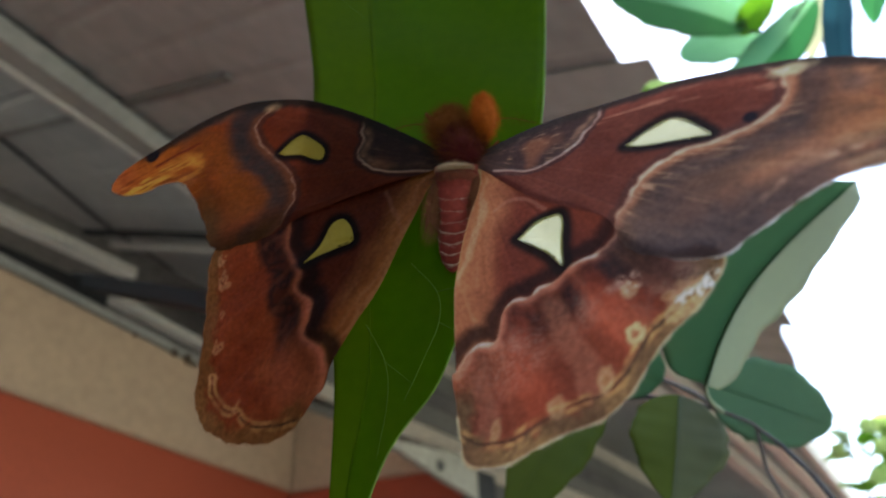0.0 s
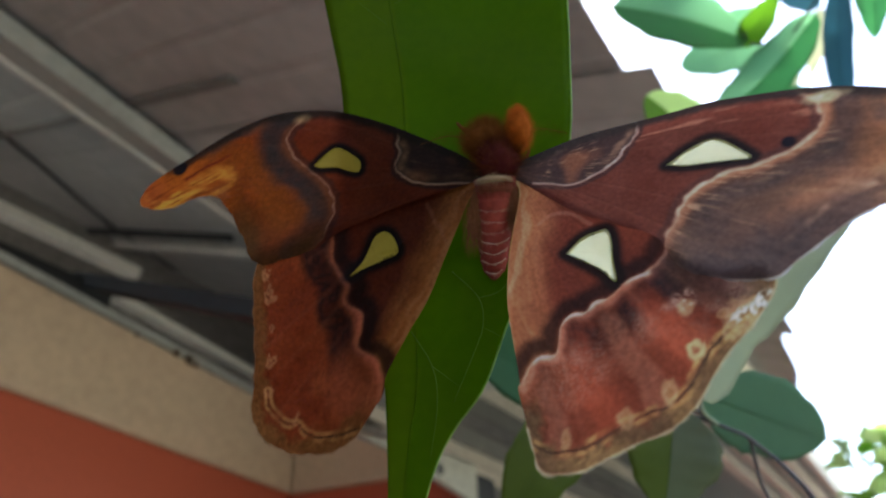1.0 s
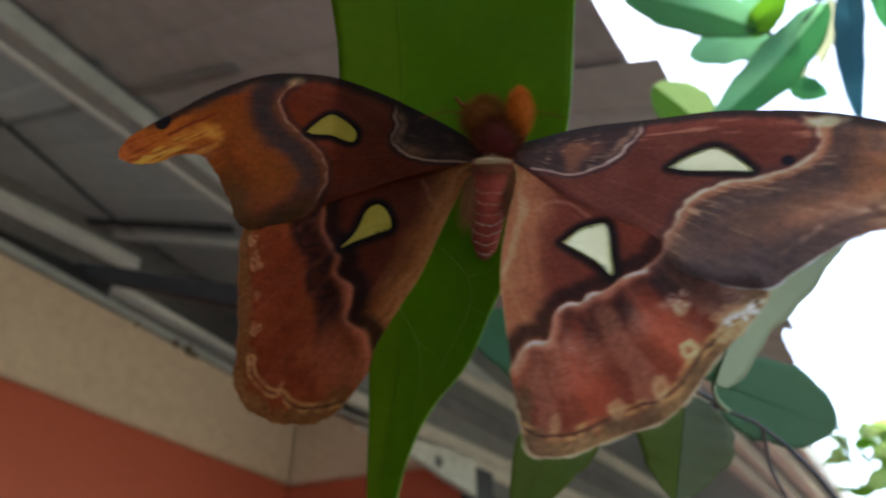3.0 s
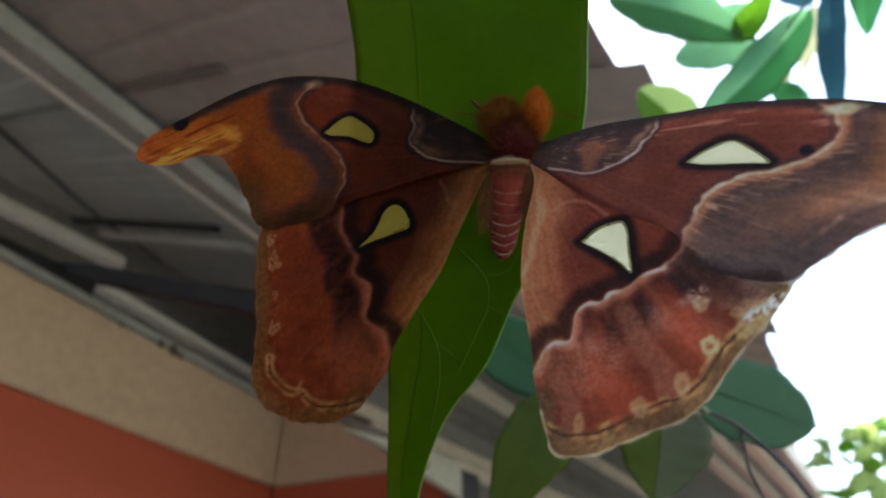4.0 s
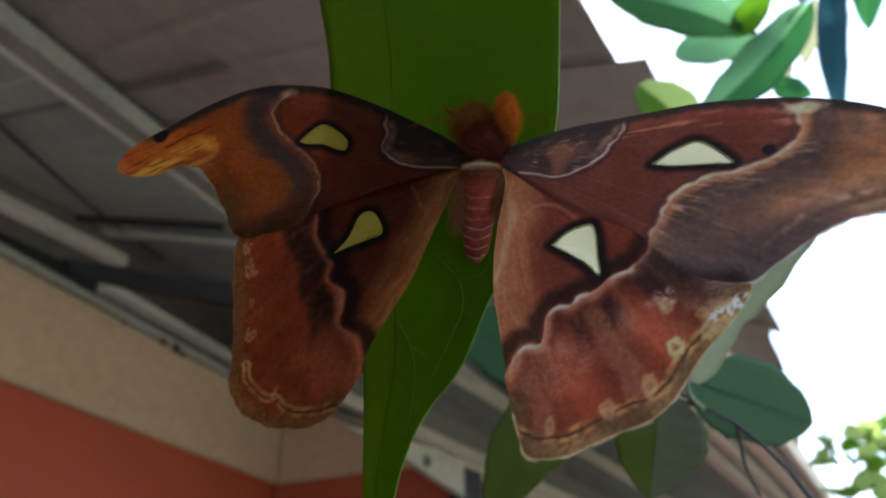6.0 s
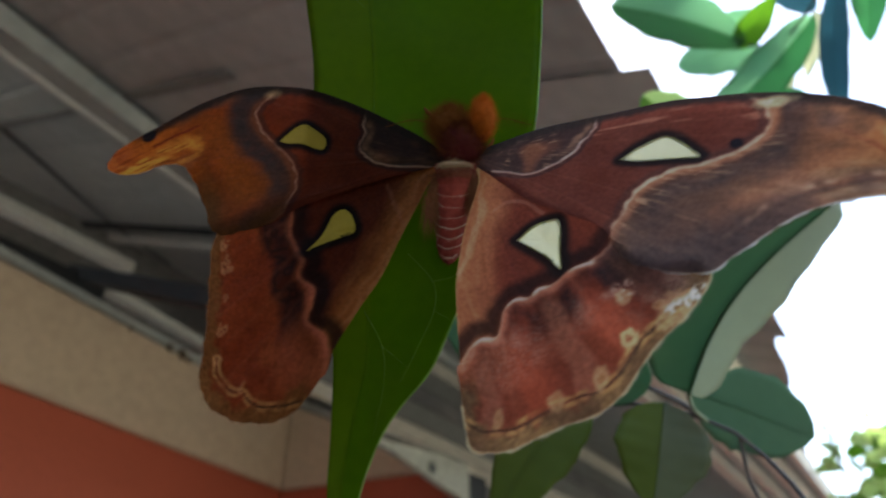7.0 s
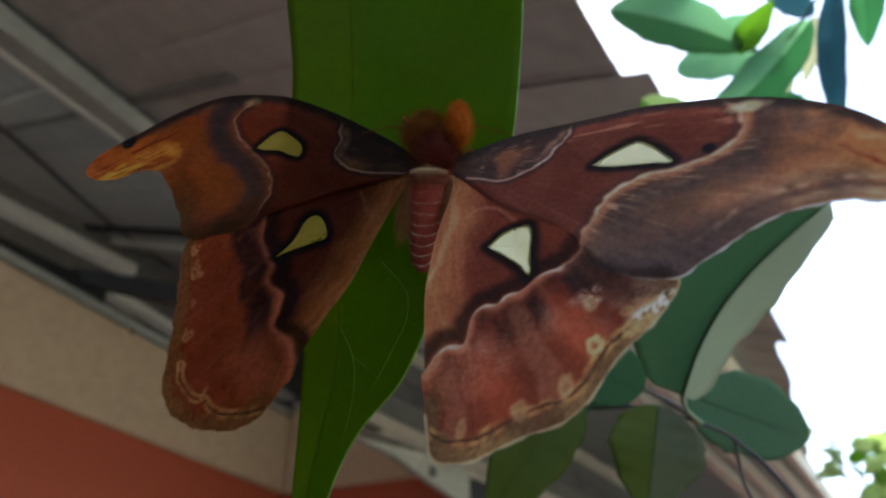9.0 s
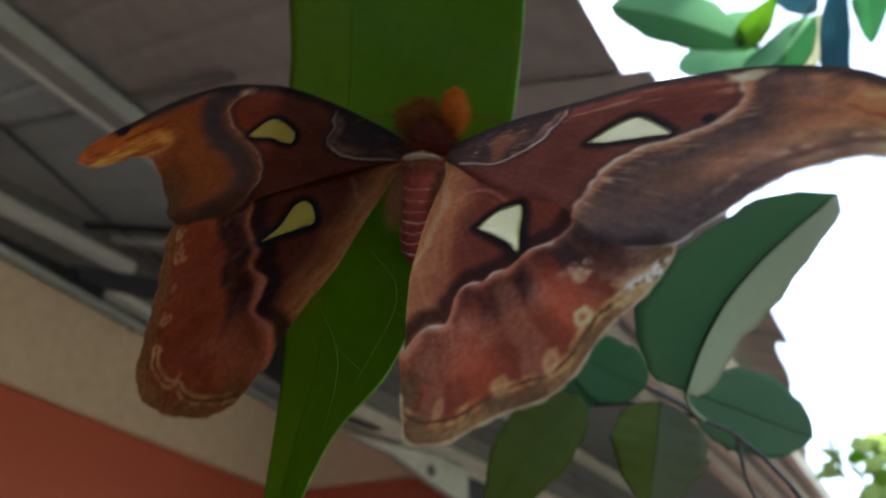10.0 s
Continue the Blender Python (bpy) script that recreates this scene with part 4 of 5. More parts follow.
FLEX_B = [
    (0, -28.66, -30.96, -0.03),
    (0.5, -29.74, -30.71, -0.53),
    (1, -28.53, -31.02, -0.15),
    (1.5, -29.36, -30.39, -0.37),
    (2, -29.22, -31.16, -0.21),
    (2.5, -29.33, -31.17, -0.24),
    (3, -30.43, -28.42, -1.27),
    (3.2, -29.46, -30.50, -0.56),
    (4.3, -28.21, -31.01, -0.19),
    (4.5, -28.26, -31.06, -0.26),
    (5, -28.47, -30.78, -0.34),
    (5.2, -28.25, -30.82, -0.28),
    (6.3, -26.59, -30.33, 0.07),
    (6.5, -28.30, -30.58, -0.05),
    (7, -28.81, -30.69, -0.07),
    (7.5, -28.68, -30.96, 0.00),
    (8, -28.69, -31.04, -0.00),
    (8.5, -28.66, -31.07, 0.17),
    (9, -28.45, -30.44, -0.10),
    (9.5, -28.82, -30.31, -0.18),
    (10, -28.66, -31.01, 0.19),
]


def blend(c, color, k):
    return c + (np.array(color) - c) * k[:, None]


def margin(spec, n):
    """The hind margin of a wing, slightly waved where it is free."""
    low = spline(spec["trail"], n)
    way = np.gradient(low, axis=0)
    way /= np.linalg.norm(way, axis=1)[:, None]
    s = np.linspace(0, 1, n)
    length = np.concatenate([[0], np.cumsum(np.linalg.norm(np.diff(low, axis=0), axis=1))])
    wave = (0.22 * np.sin(length * 0.62) + 0.12 * np.sin(length * 1.5 + 1) + 0.05 * np.sin(length * 4.1)) * step(s, 0.42, 0.5) * (1 - step(s, 0.9, 0.99))
    return low + np.stack([-way[:, 1], way[:, 0]], 1) * wave[:, None]


def wing_grid(spec, n, m):
    top, low = spline(spec["costa"], n), margin(spec, n)
    s = np.linspace(0, 1, m)[None, :, None]
    return (top[:, None] * (1 - s) + low[:, None] * s).reshape(-1, 2)


def rays(p, hub, ends, width):
    """Nearness to the veins that fan out from the hinge."""
    k = np.zeros(len(p))
    for e in ends:
        line = spline([hub, (np.array(hub) * 0.45 + np.array(e) * 0.55 + np.array((0, 2.0))), e], 12)
        k = np.maximum(k, 1 - step(away(p, line)[0], 0, width))
    return k


def shared_noise(p, seed):
    return value_noise(p, 7.0, seed), value_noise(p, 2.2, seed + 1), value_noise(p, 0.7, seed + 2)


def fibre(p, seed):
    """Fine streaks that run outwards from the hinge."""
    r, a = np.hypot(p[:, 0], p[:, 1]), np.arctan2(p[:, 1], p[:, 0])
    return value_noise(np.stack([a * 60, r * 0.11], 1), 1.0, seed + 9), value_noise(np.stack([a * 150, r * 0.22], 1), 1.0, seed + 10)


def foot_of(p, spec):
    """Distance from the foot of the outer line."""
    return np.hypot(*(p - np.array(spec["post"][-1])).T)


def fore_pigment(p, spec, mirror, seed):
    n1, n2, n3 = shared_noise(p, seed)
    q = p + (np.stack([n2, n1], 1) - 0.5) * 1.2
    tip = np.array(spec["costa"][-1])
    post, basal = spline(spec["post"], 60), spline(spec["basal"], 40)
    d, s = away(q, post)
    out = d * s * mirror
    db, sb = away(q, basal)
    base = -db * sb * mirror
    far = np.hypot(*(p - tip).T)
    reach = np.abs(p[:, 0]) / abs(tip[0])
    # middle field, redder near the leading edge
    c = np.tile(np.array((0.078, 0.013, 0.004) if mirror < 0 else (0.048, 0.012, 0.008)), (len(p), 1))
    c = blend(c, (0.10, 0.022, 0.008) if mirror < 0 else (0.066, 0.020, 0.014), 0.6 * n1)
    dc = away(p, spline(spec["costa"], 70))[0]
    c = blend(c, (0.115, 0.026, 0.015), 0.6 * (1 - step(dc, 2, 9)))
    # sheen along the leading edge, painted as pale streaks
    sheen = fibre(p, seed + 30)[0]
    c = blend(c, (0.24, 0.095, 0.060), (1 - step(np.abs(dc - 6), 1, 4)) * step(sheen, 0.55, 0.9) * (0.1 if mirror < 0 else 0.5))
    # outer field
    ruddy, ash = ((0.120, 0.030, 0.005), (0.085, 0.022, 0.006)) if mirror < 0 else ((0.160, 0.055, 0.022), (0.080, 0.034, 0.018))
    o = np.tile(np.array(ruddy), (len(p), 1))
    o = blend(o, ash, step(n1, 0.2, 0.8) * 0.8)
    o = blend(o, (0.29, 0.088, 0.012) if mirror < 0 else (0.24, 0.095, 0.035), (1 - step(far, 12, 44 if mirror < 0 else 28)) * 0.85)
    f2 = fibre(p, seed)[1]
    dt = away(p, spline(spec["trail"], 90))[0]
    o = blend(o, (0.50, 0.24, 0.04) if mirror < 0 else (0.30, 0.17, 0.085), (1 - step(away(q, spline(spec["streak2"], 20))[0], 0.3, 4.2)) * (0.35 + 0.5 * n2))
    o = blend(o, (0.62, 0.32, 0.06) if mirror < 0 else (0.40, 0.26, 0.15), (1 - step(np.abs(dt - 2.6 - 1.2 * (n1 - 0.5)), 0.3, 1.6)) * (1 - step(far, 18, 30)) * (0.4 + 0.6 * f2))
    o = blend(o, (0.55, 0.27, 0.05) if mirror < 0 else (0.38, 0.26, 0.16), (1 - step(dt, 0.4, 1.6)) * (1 - step(far, 14, 30)) * 0.8)
    o = blend(o, (0.13, 0.030, 0.006), (1 - step(np.abs(dt - 5.0), 0.2, 1.0)) * (1 - step(far, 18, 30)) * 0.5)
    o = blend(o, (0.20, 0.055, 0.012), step(f2, 0.62, 0.85) * (1 - step(far, 16, 40)) * 0.5)
    o = blend(o, (0.10, 0.014, 0.008), (1 - step(away(q, spline(spec["streak"], 20))[0], 0.15, 0.9)) * 0.85)
    o = blend(o, (0.34, 0.10, 0.03), (1 - step(far, 3, 12)) * 0.6)
    if mirror < 0:
        # the hook: gilt fibres and dark red creases that run to its tip
        o = o * (1 - 0.28 * step(far, 30, 46))[:, None] * np.array((1.06, 0.92, 0.9))
        along = (p - np.array(spec["streak"][0])) @ np.array((-0.905, -0.425))
        across = (p - np.array(spec["streak"][0])) @ np.array((-0.425, 0.905))
        thread = value_noise(np.stack([across * 1.5, along * 0.13], 1), 1.0, seed + 31)
        hook = 1 - step(far, 20, 42)
        o = blend(o, (0.085, 0.018, 0.004), step(thread, 0.55, 0.8) * hook * 0.75)
        o = blend(o, (0.62, 0.30, 0.045), step(1 - thread, 0.6, 0.85) * hook * step(-across, 0.5, 5.0) * 0.8)
        o = blend(o, (0.22, 0.045, 0.010), (1 - step(far, 4, 15)) * 0.55)
        o = blend(o, (0.175, 0.036, 0.007), (1 - step(np.abs(out - 14 - 4 * (n1 - 0.5)), 2, 9)) * step(far, 20, 36) * (0.55 + 0.4 * n2))
        o = blend(o, (0.060, 0.030, 0.008), (1 - step(dt, 0.5, 10.0)) * step(far, 34, 48) * 0.8)
        o = blend(o, (0.022, 0.023, 0.026), (1 - step(dc + 3 * (n2 - 0.5), 1.5, 7.0)) * step(far, 22, 34) * 0.75)
        o = blend(o, (0.135, 0.040, 0.008), (1 - step(np.abs(dt - 15), 2, 9)) * step(far, 30, 44) * 0.6)
    wide = value_noise(p + 50, 13.0, seed + 4)
    o = blend(o, (0.19, 0.070, 0.028), step(wide, 0.55, 0.85) * 0.55 * step(out, 5, 12))
    if mirror > 0:
        # slate fields on both sides of a warm brown band
        o = blend(o, (0.036, 0.023, 0.017), (1 - step(np.abs(out - 8.0 - 3 * (n1 - 0.5)), 3.0, 8.0)) * step(foot_of(p, spec), 2, 14) * 0.6)
        o = blend(o, (0.17, 0.072, 0.036), (1 - step(np.abs(out - 17.0 - 5 * (n1 - 0.5)), 2.0, 7.0)) * (0.35 + 0.4 * n2))
        o = blend(o, (0.048, 0.031, 0.024), (1 - step(dt + 5 * (n1 - 0.5), 5.0, 12.0)) * 0.6)
        o = blend(o, (0.034, 0.020, 0.014), step(value_noise(p + 9, 4.0, seed + 8), 0.5, 0.9) * 0.5 * step(out, 2, 6))
    smoke = (1 - step(np.abs(out - (5.4 if mirror < 0 else 5.2) - (3.0 * (n1 - 0.5) if mirror < 0 else 0)), 1.0 if mirror < 0 else 1.5, 7.2 if mirror < 0 else 5.6)) * (0.75 + 0.25 * n2)
    foot = np.hypot(*(q - np.array(spec["post"][-1])).T)
    o = blend(o, (0.018, 0.019, 0.022) if mirror < 0 else (0.010, 0.011, 0.014), smoke * (0.92 if mirror < 0 else 0.62) * step(foot, 3, 15))
    o = blend(o, (0.11, 0.042, 0.022) if mirror < 0 else (0.20, 0.085, 0.050), (1 - step(out, 0.6, 3.0)) * 0.6)
    if mirror > 0:
        comb = fibre(p, seed + 17)[0]
        o = blend(o, (0.36, 0.20, 0.11), step(comb, 0.72, 0.95) * step(n1, 0.45, 0.9) * step(out, 3, 8) * 0.4)
        # highlights just outside the outer line, painted as fine pale streaks
        gleam = fibre(p * (1.0, 0.9), seed + 3)[1]
        o = blend(o, (0.42, 0.25, 0.15), (1 - step(np.abs(out - 2.4), 0.8, 6.0)) * step(gleam, 0.6, 0.95) * step(n1, 0.3, 0.8) * 0.28)
        o = blend(o, (0.060, 0.034, 0.030), step(value_noise(p + 20, 9.0, seed + 6), 0.5, 0.85) * 0.55 * step(out, 3, 9))
    if mirror > 0:
        # shading of the fanned folds, put into the colour
        ang = np.arctan2(p[:, 1], p[:, 0])
        o = o * (1 + 0.22 * np.sin(ang * 24 + 1.5 * n1) * step(out, 2, 9))[:, None]
        o = blend(o, (0.045, 0.026, 0.020), (1 - step(np.abs(dt - 4.2 - 1.4 * (n1 - 0.5)), 0.2, 1.1)) * step(out, 8, 16) * 0.55)
        o = blend(o, (0.30, 0.17, 0.11), (1 - step(np.abs(dt - 6.0 - 1.4 * (n1 - 0.5)), 0.2, 1.2)) * step(out, 8, 16) * step(n2, 0.3, 0.8) * 0.4)
        # slate dusting over the whole field, thinner towards the tip
        o = blend(o, (0.044, 0.028, 0.025), (0.15 + 0.35 * value_noise(p + 70, 7.0, seed + 9)) * step(out, 2, 6) * step(far, 14, 46))
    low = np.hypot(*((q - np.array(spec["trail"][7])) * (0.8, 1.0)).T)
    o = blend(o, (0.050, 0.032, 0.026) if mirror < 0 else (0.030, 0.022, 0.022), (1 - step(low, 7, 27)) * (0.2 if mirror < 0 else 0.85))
    c = np.where((out > 0)[:, None], o, c)
    c = blend(c, (0.36, 0.23, 0.18) if mirror < 0 else (0.42, 0.27, 0.19), (1 - step(np.abs(out), 0.1, 0.45 if mirror < 0 else 0.9)) * ((0.25 + 0.45 * n2) if mirror < 0 else (0.12 + 0.77 * n2 * n1)) * step(foot, 0, 14))
    c = blend(c, (0.030, 0.014, 0.012), (1 - step(np.abs(out + 1.5), 0.3, 1.6)) * 0.65)
    # basal field, with a few tan highlights painted in
    dark = np.tile(np.array((0.024, 0.013, 0.012)), (len(p), 1))
    dark = blend(dark, (0.13, 0.045, 0.022), step(n1, 0.5, 0.95) * 0.55)
    dark = blend(dark, (0.34, 0.19, 0.11), step(fibre(p, seed)[1], 0.62, 0.92) * step(n2, 0.4, 0.8) * (0.1 if mirror < 0 else 0.28))
    dark = blend(dark, (0.30, 0.16, 0.10), (1 - step(np.abs(base - 2.0), 0.2, 2.0)) * 0.45 * n2 * step(p[:, 1], -6, 6))
    c = np.where((base > 0)[:, None], dark, c)
    c = blend(c, (0.46, 0.31, 0.26), (1 - step(np.abs(base), 0.1, 0.6)) * ((0.35 + 0.5 * n1) if mirror < 0 else (0.2 + 0.7 * n1 * n2)))
    c = blend(c, (0.025, 0.012, 0.011), (1 - step(np.abs(base + 1.1), 0.2, 1.1)) * 0.85)
    # leading edge, window rim, spot, pale fleck where the outer line meets the edge
    c = blend(c, (0.015, 0.011, 0.010), (1 - step(dc + 0.8 * (n2 - 0.5), 1.4, 4.2)) * 0.95 * step(far, 10, 17))
    fleck = np.hypot(*((q - np.array(spec["post"][1]) - np.array((0.0 if mirror < 0 else 2.0, 0.5))) * (1.0 if mirror < 0 else 0.65, 1.5)).T) + 1.6 * (n2 - 0.5)
    c = blend(c, (0.46, 0.34, 0.20), (1 - step(fleck, 0.4, 3.8)) * (0.3 if mirror < 0 else 0.45 + 0.35 * step(n2, 0.3, 0.7)))
    if mirror > 0:
        c = blend(c, (0.50, 0.42, 0.36), (1 - step(dt, 0.1, 0.6)) * step(out, 12, 26) * 0.5)
    ring = spline(spec["window"] + spec["window"][:1], 60)
    w = away(p, ring)[0]
    c = blend(c, (0.007, 0.005, 0.005), (1 - step(w, 1.1, 3.0)) * 0.98)
    spot = np.hypot(*(p - np.array(spec["spot"][0])).T)
    c = blend(c, (0.006, 0.005, 0.007), (1 - step(spot, 2.3, 3.3) if mirror < 0 else 1 - step(spot, 1.2, 2.2)))
    veins = rays(p, (0, 0), [spec["trail"][i] for i in (3, 5, 7, 9)] + [spec["costa"][i] for i in (9, 11)], 0.5)
    c = blend(c, (0.26, 0.12, 0.07), veins * 0.03)
    f1, f2 = fibre(p, seed)
    c = c * np.array((1.04, 0.88, 0.66) if mirror < 0 else (0.97, 0.94, 0.90))
    # shade on the negative side is put into the colour by this scale
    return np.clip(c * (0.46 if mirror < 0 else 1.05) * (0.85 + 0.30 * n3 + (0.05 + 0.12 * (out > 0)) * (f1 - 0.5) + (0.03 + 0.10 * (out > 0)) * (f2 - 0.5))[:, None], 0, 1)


def hind_pigment(p, spec, mirror, seed):
    n1, n2, n3 = shared_noise(p, seed)
    q = p + (np.stack([n2, n1], 1) - 0.5) * 1.0
    line = spline(spec["scallop"], 90)
    d, s = away(q, line)
    out = d * s * mirror
    rim = spline(spec["trail"], 140)
    dr = away(p, rim)[0]
    inner = rim[:int(len(rim) * 0.36)]
    di = away(p, inner)[0]
    # inner field, tan towards the inner margin
    c = np.tile(np.array((0.072, 0.015, 0.007) if mirror < 0 else (0.080, 0.019, 0.012)), (len(p), 1))
    streak = value_noise(np.stack([di * 0.8 + 2.5 * n1, p[:, 1] * 0.12], 1), 1.2, seed + 7)
    c = blend(c, (0.28, 0.105, 0.034) if mirror < 0 else (0.27, 0.100, 0.046), (1 - step(di + 4 * (n1 - 0.5), 1.5, 13 if mirror < 0 else 16)) * (0.6 + 0.4 * streak))
    c = blend(c, (0.42, 0.22, 0.13), (1 - step(di, 0.5, 11)) * step(streak, 0.5, 0.9) * (0.2 if mirror < 0 else 0.3))
    # faint lit edge painted on the inner margin
    c = blend(c, (0.50, 0.28, 0.11), (1 - step(di, 0.1, 0.7)) * 0.15)
    c = blend(c, (0.008, 0.005, 0.005), (1 - step(np.abs(out + 2.6), 0.8, 4.6)) * 0.88)
    c = blend(c, (0.33, 0.15, 0.11), (1 - step(away(q, spline(spec["disc"], 20))[0], 0.2, 1.0)) * 0.2)
    # outer field with a smoky band, pale cross veins and ringed spots
    o = np.tile(np.array((0.110, 0.021, 0.008) if mirror < 0 else (0.104, 0.025, 0.014)), (len(p), 1))
    o = blend(o, (0.17, 0.044, 0.016) if mirror < 0 else (0.165, 0.045, 0.025), 0.7 * step(n1, 0.3, 0.9))
    # pinkish band along the scallops, with the lobes' highlights painted in
    o = blend(o, (0.28, 0.090, 0.042) if mirror < 0 else (0.42, 0.16, 0.105), (1 - step(np.abs(out - 1.2), 0.5, 2.6)) * (0.3 + 0.45 * n1))
    o = blend(o, (0.30, 0.11, 0.045), step(-p[:, 1], 58, 72) * (1 - step(out, 3, 13)) * (0.6 if mirror < 0 else 0.2))
    fade = 1 - 0.75 * step(-p[:, 1], 50, 66)
    speck = value_noise(p, 0.45, seed + 12)
    band = (1 - step(np.abs(out - (5.6 if mirror < 0 else 7.5) - 3 * (n1 - 0.5)), 2.4 if mirror < 0 else 1.2, 6.5 if mirror < 0 else 7.0)) * (0.75 + 0.25 * step(n2, 0.1, 0.6)) * fade
    o = blend(o, (0.007, 0.006, 0.007), band * (0.97 if mirror < 0 else 0.78 + 0.18 * step(speck, 0.2, 0.8)))
    dust = value_noise(p, 0.8, seed + 14)
    if mirror > 0:
        # darker along the forewing's edge, rusty cells between paler dusted veins
        cell = np.sin(np.arctan2(p[:, 1], p[:, 0]) * 21 + seed + 1.2 * n1)
        o = blend(o, (0.135, 0.026, 0.013), step(cell, 0.1, 0.9) * step(out, 3, 9) * 0.5)
        o = blend(o, (0.27, 0.105, 0.066), step(-cell, 0.55, 0.98) * (0.5 + 0.5 * dust) * step(out, 2, 7) * 0.5)
        o = blend(o, (0.40, 0.26, 0.21), step(value_noise(p, 0.5, seed + 15), 0.4, 0.9) * step(n1, 0.35, 0.8) * (1 - step(np.abs(out - 9), 4, 12)) * 0.10)
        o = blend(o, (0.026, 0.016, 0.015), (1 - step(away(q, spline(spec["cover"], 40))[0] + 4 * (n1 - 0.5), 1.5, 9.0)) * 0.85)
    else:
        o = blend(o, (0.070, 0.014, 0.005), step(n2, 0.4, 0.9) * 0.45)
        lobe = np.hypot(*((p - np.array((-37.5, -63.0))) * (1.0, 0.8)).T)
        o = blend(o, (0.235, 0.066, 0.034), (1 - step(lobe, 3, 13)) * 0.6)
    ends = [spec["trail"][i] for i in range(8, len(spec["trail"]) - 1, 2)]
    o = blend(o, (0.30, 0.12, 0.07), rays(p, (0, 0), ends, 1.2) * 0.05)
    wave = away(q, spline(spec["wave"], 60))
    past = wave[0] * wave[1] * mirror
    edge = dr * 1.0
    border = (1 - step(edge + 3.0 * (n2 - 0.5), 2.4, 5.6)) * step(np.abs(out), 4, 9)
    o = blend(o, (0.095, 0.040, 0.014) if mirror < 0 else (0.070, 0.042, 0.022), border * 0.92)
    o = blend(o, (0.30, 0.18, 0.065), border * step(n1, 0.35, 0.85) * (0.4 + 0.6 * step(speck, 0.3, 0.8)) * (0.12 if mirror < 0 else 0.34))
    o = blend(o, (0.30, 0.17, 0.065), (1 - step(np.abs(wave[0] - 0.9), 0.1, 0.9)) * 0.6 * step(n2, 0.15, 0.7))
    o = blend(o, (0.020, 0.013, 0.010), (1 - step(wave[0], 0.12, 0.5)) * 0.85 * step(n1, 0.05, 0.5))
    for k, mark in enumerate(spec["marks"]):
        size = (1.5, 1.35, 1.0, 1.3, 1.3, 0.9, 2.6, 1.4)[k] * (0.8 if mirror < 0 else 1.0)
        tall = (0.75, 0.5, 0.9, 0.6, 1.0, 0.7)[(k + 2) % 6] if k < 6 else 0.8
        r = np.hypot(*((p + (np.stack([n2, n3], 1) - 0.5) * (2.2 if mirror < 0 else 0.9) - np.array(mark)) * (1, tall)).T) / size + (0.8 if mirror < 0 else 0.35) * (n3 - 0.5)
        o = blend(o, (0.36, 0.19, 0.095) if mirror < 0 else (0.46, 0.28, 0.14), (1 - step(np.abs(r - 0.95), 0.1, 0.75)) * ((0.4 if mirror < 0 else 0.6 if k == 0 else 0.36) + 0.3 * (n1 - 0.5)))
        o = blend(o, (0.12, 0.05, 0.025) if mirror < 0 or k == 0 else (0.30, 0.17, 0.07), (1 - step(r, 0.2, 0.7)) * 0.5)
    # soft pale patches painted where the scales catch the light
    for x, y, rad in spec["glint"]:
        r = np.hypot(q[:, 0] - x, q[:, 1] - y) + 6 * (n2 - 0.5) + 3 * (n3 - 0.5)
        o = blend(o, (0.52, 0.34, 0.26), (1 - step(r, 0.1 * rad, rad)) * 0.09 * (0.3 + 0.7 * step(speck, 0.2, 0.8)))
    # bright glints near the outer corner, painted in almost white
    if mirror > 0:
        lustre = (1 - step(away(p + (np.stack([n2, n3], 1) - 0.5) * 2.5, spline(spec["gleam"], 20))[0], 0.1, 1.7)) * step(n3, 0.25, 0.75)
        o = blend(o, (0.85, 0.74, 0.58), lustre * 0.75)
        shine = np.hypot(*(q - np.array((54.5, -46.5))).T) + 2.5 * (n2 - 0.5)
        o = blend(o, (0.66, 0.42, 0.33), (1 - step(shine, 0.8, 4.2)) * step(dust, 0.25, 0.8) * 0.6)
    o *= (0.88 + 0.24 * np.where(edge < 5, n3, 0.5))[:, None]
    c = np.where((out > 0)[:, None], o, c)
    c = blend(c, (0.36, 0.15, 0.09) if mirror < 0 else (0.50, 0.27, 0.19), (1 - step(np.abs(out - 0.35), 0.15, 0.95)) * (0.08 + (0.34 if mirror < 0 else 0.42) * n1))
    # highlights on the scallop lobes, painted as soft pale spots
    for lobe_glint in spec["puffs"]:
        r = np.hypot(*(q - np.array(lobe_glint)).T)
        c = blend(c, (0.34, 0.105, 0.06) if mirror < 0 else (0.62, 0.42, 0.33), (1 - step(r, 1.0, 6.5 if mirror < 0 else 4.6)) * step(out, 0.0, 0.5) * (1 - step(out, 1.0, 5.0 if mirror < 0 else 2.2)) * 0.8)
    # pale outer brim, with the rim light on it painted in
    brim = away(p, rim[int(len(rim) * 0.47):])[0]
    c = blend(c, (0.20, 0.115, 0.055) if mirror < 0 else (0.48, 0.34, 0.21), (1 - step(brim, 0.1, 0.6)) * (0.25 if mirror < 0 else 0.55))
    # fold shade painted in, in step with the ripples of the surface
    ang = np.arctan2(p[:, 1], p[:, 0])
    c = c * (1 + (0.05 if mirror < 0 else 0.24) * np.sin(ang * 21 + seed + 1.2 * n1) * step(out, 1, 6) * (1 - border))[:, None]
    ring = spline(spec["window"] + spec["window"][:1], 60)
    w = away(p, ring)[0]
    c = blend(c, (0.007, 0.005, 0.005), (1 - step(w, 1.2, 3.4)) * 0.98)
    f1, f2 = fibre(p, seed)
    c = c * np.array((1.06, 0.90, 0.70) if mirror < 0 else (1.0, 0.93, 0.86))
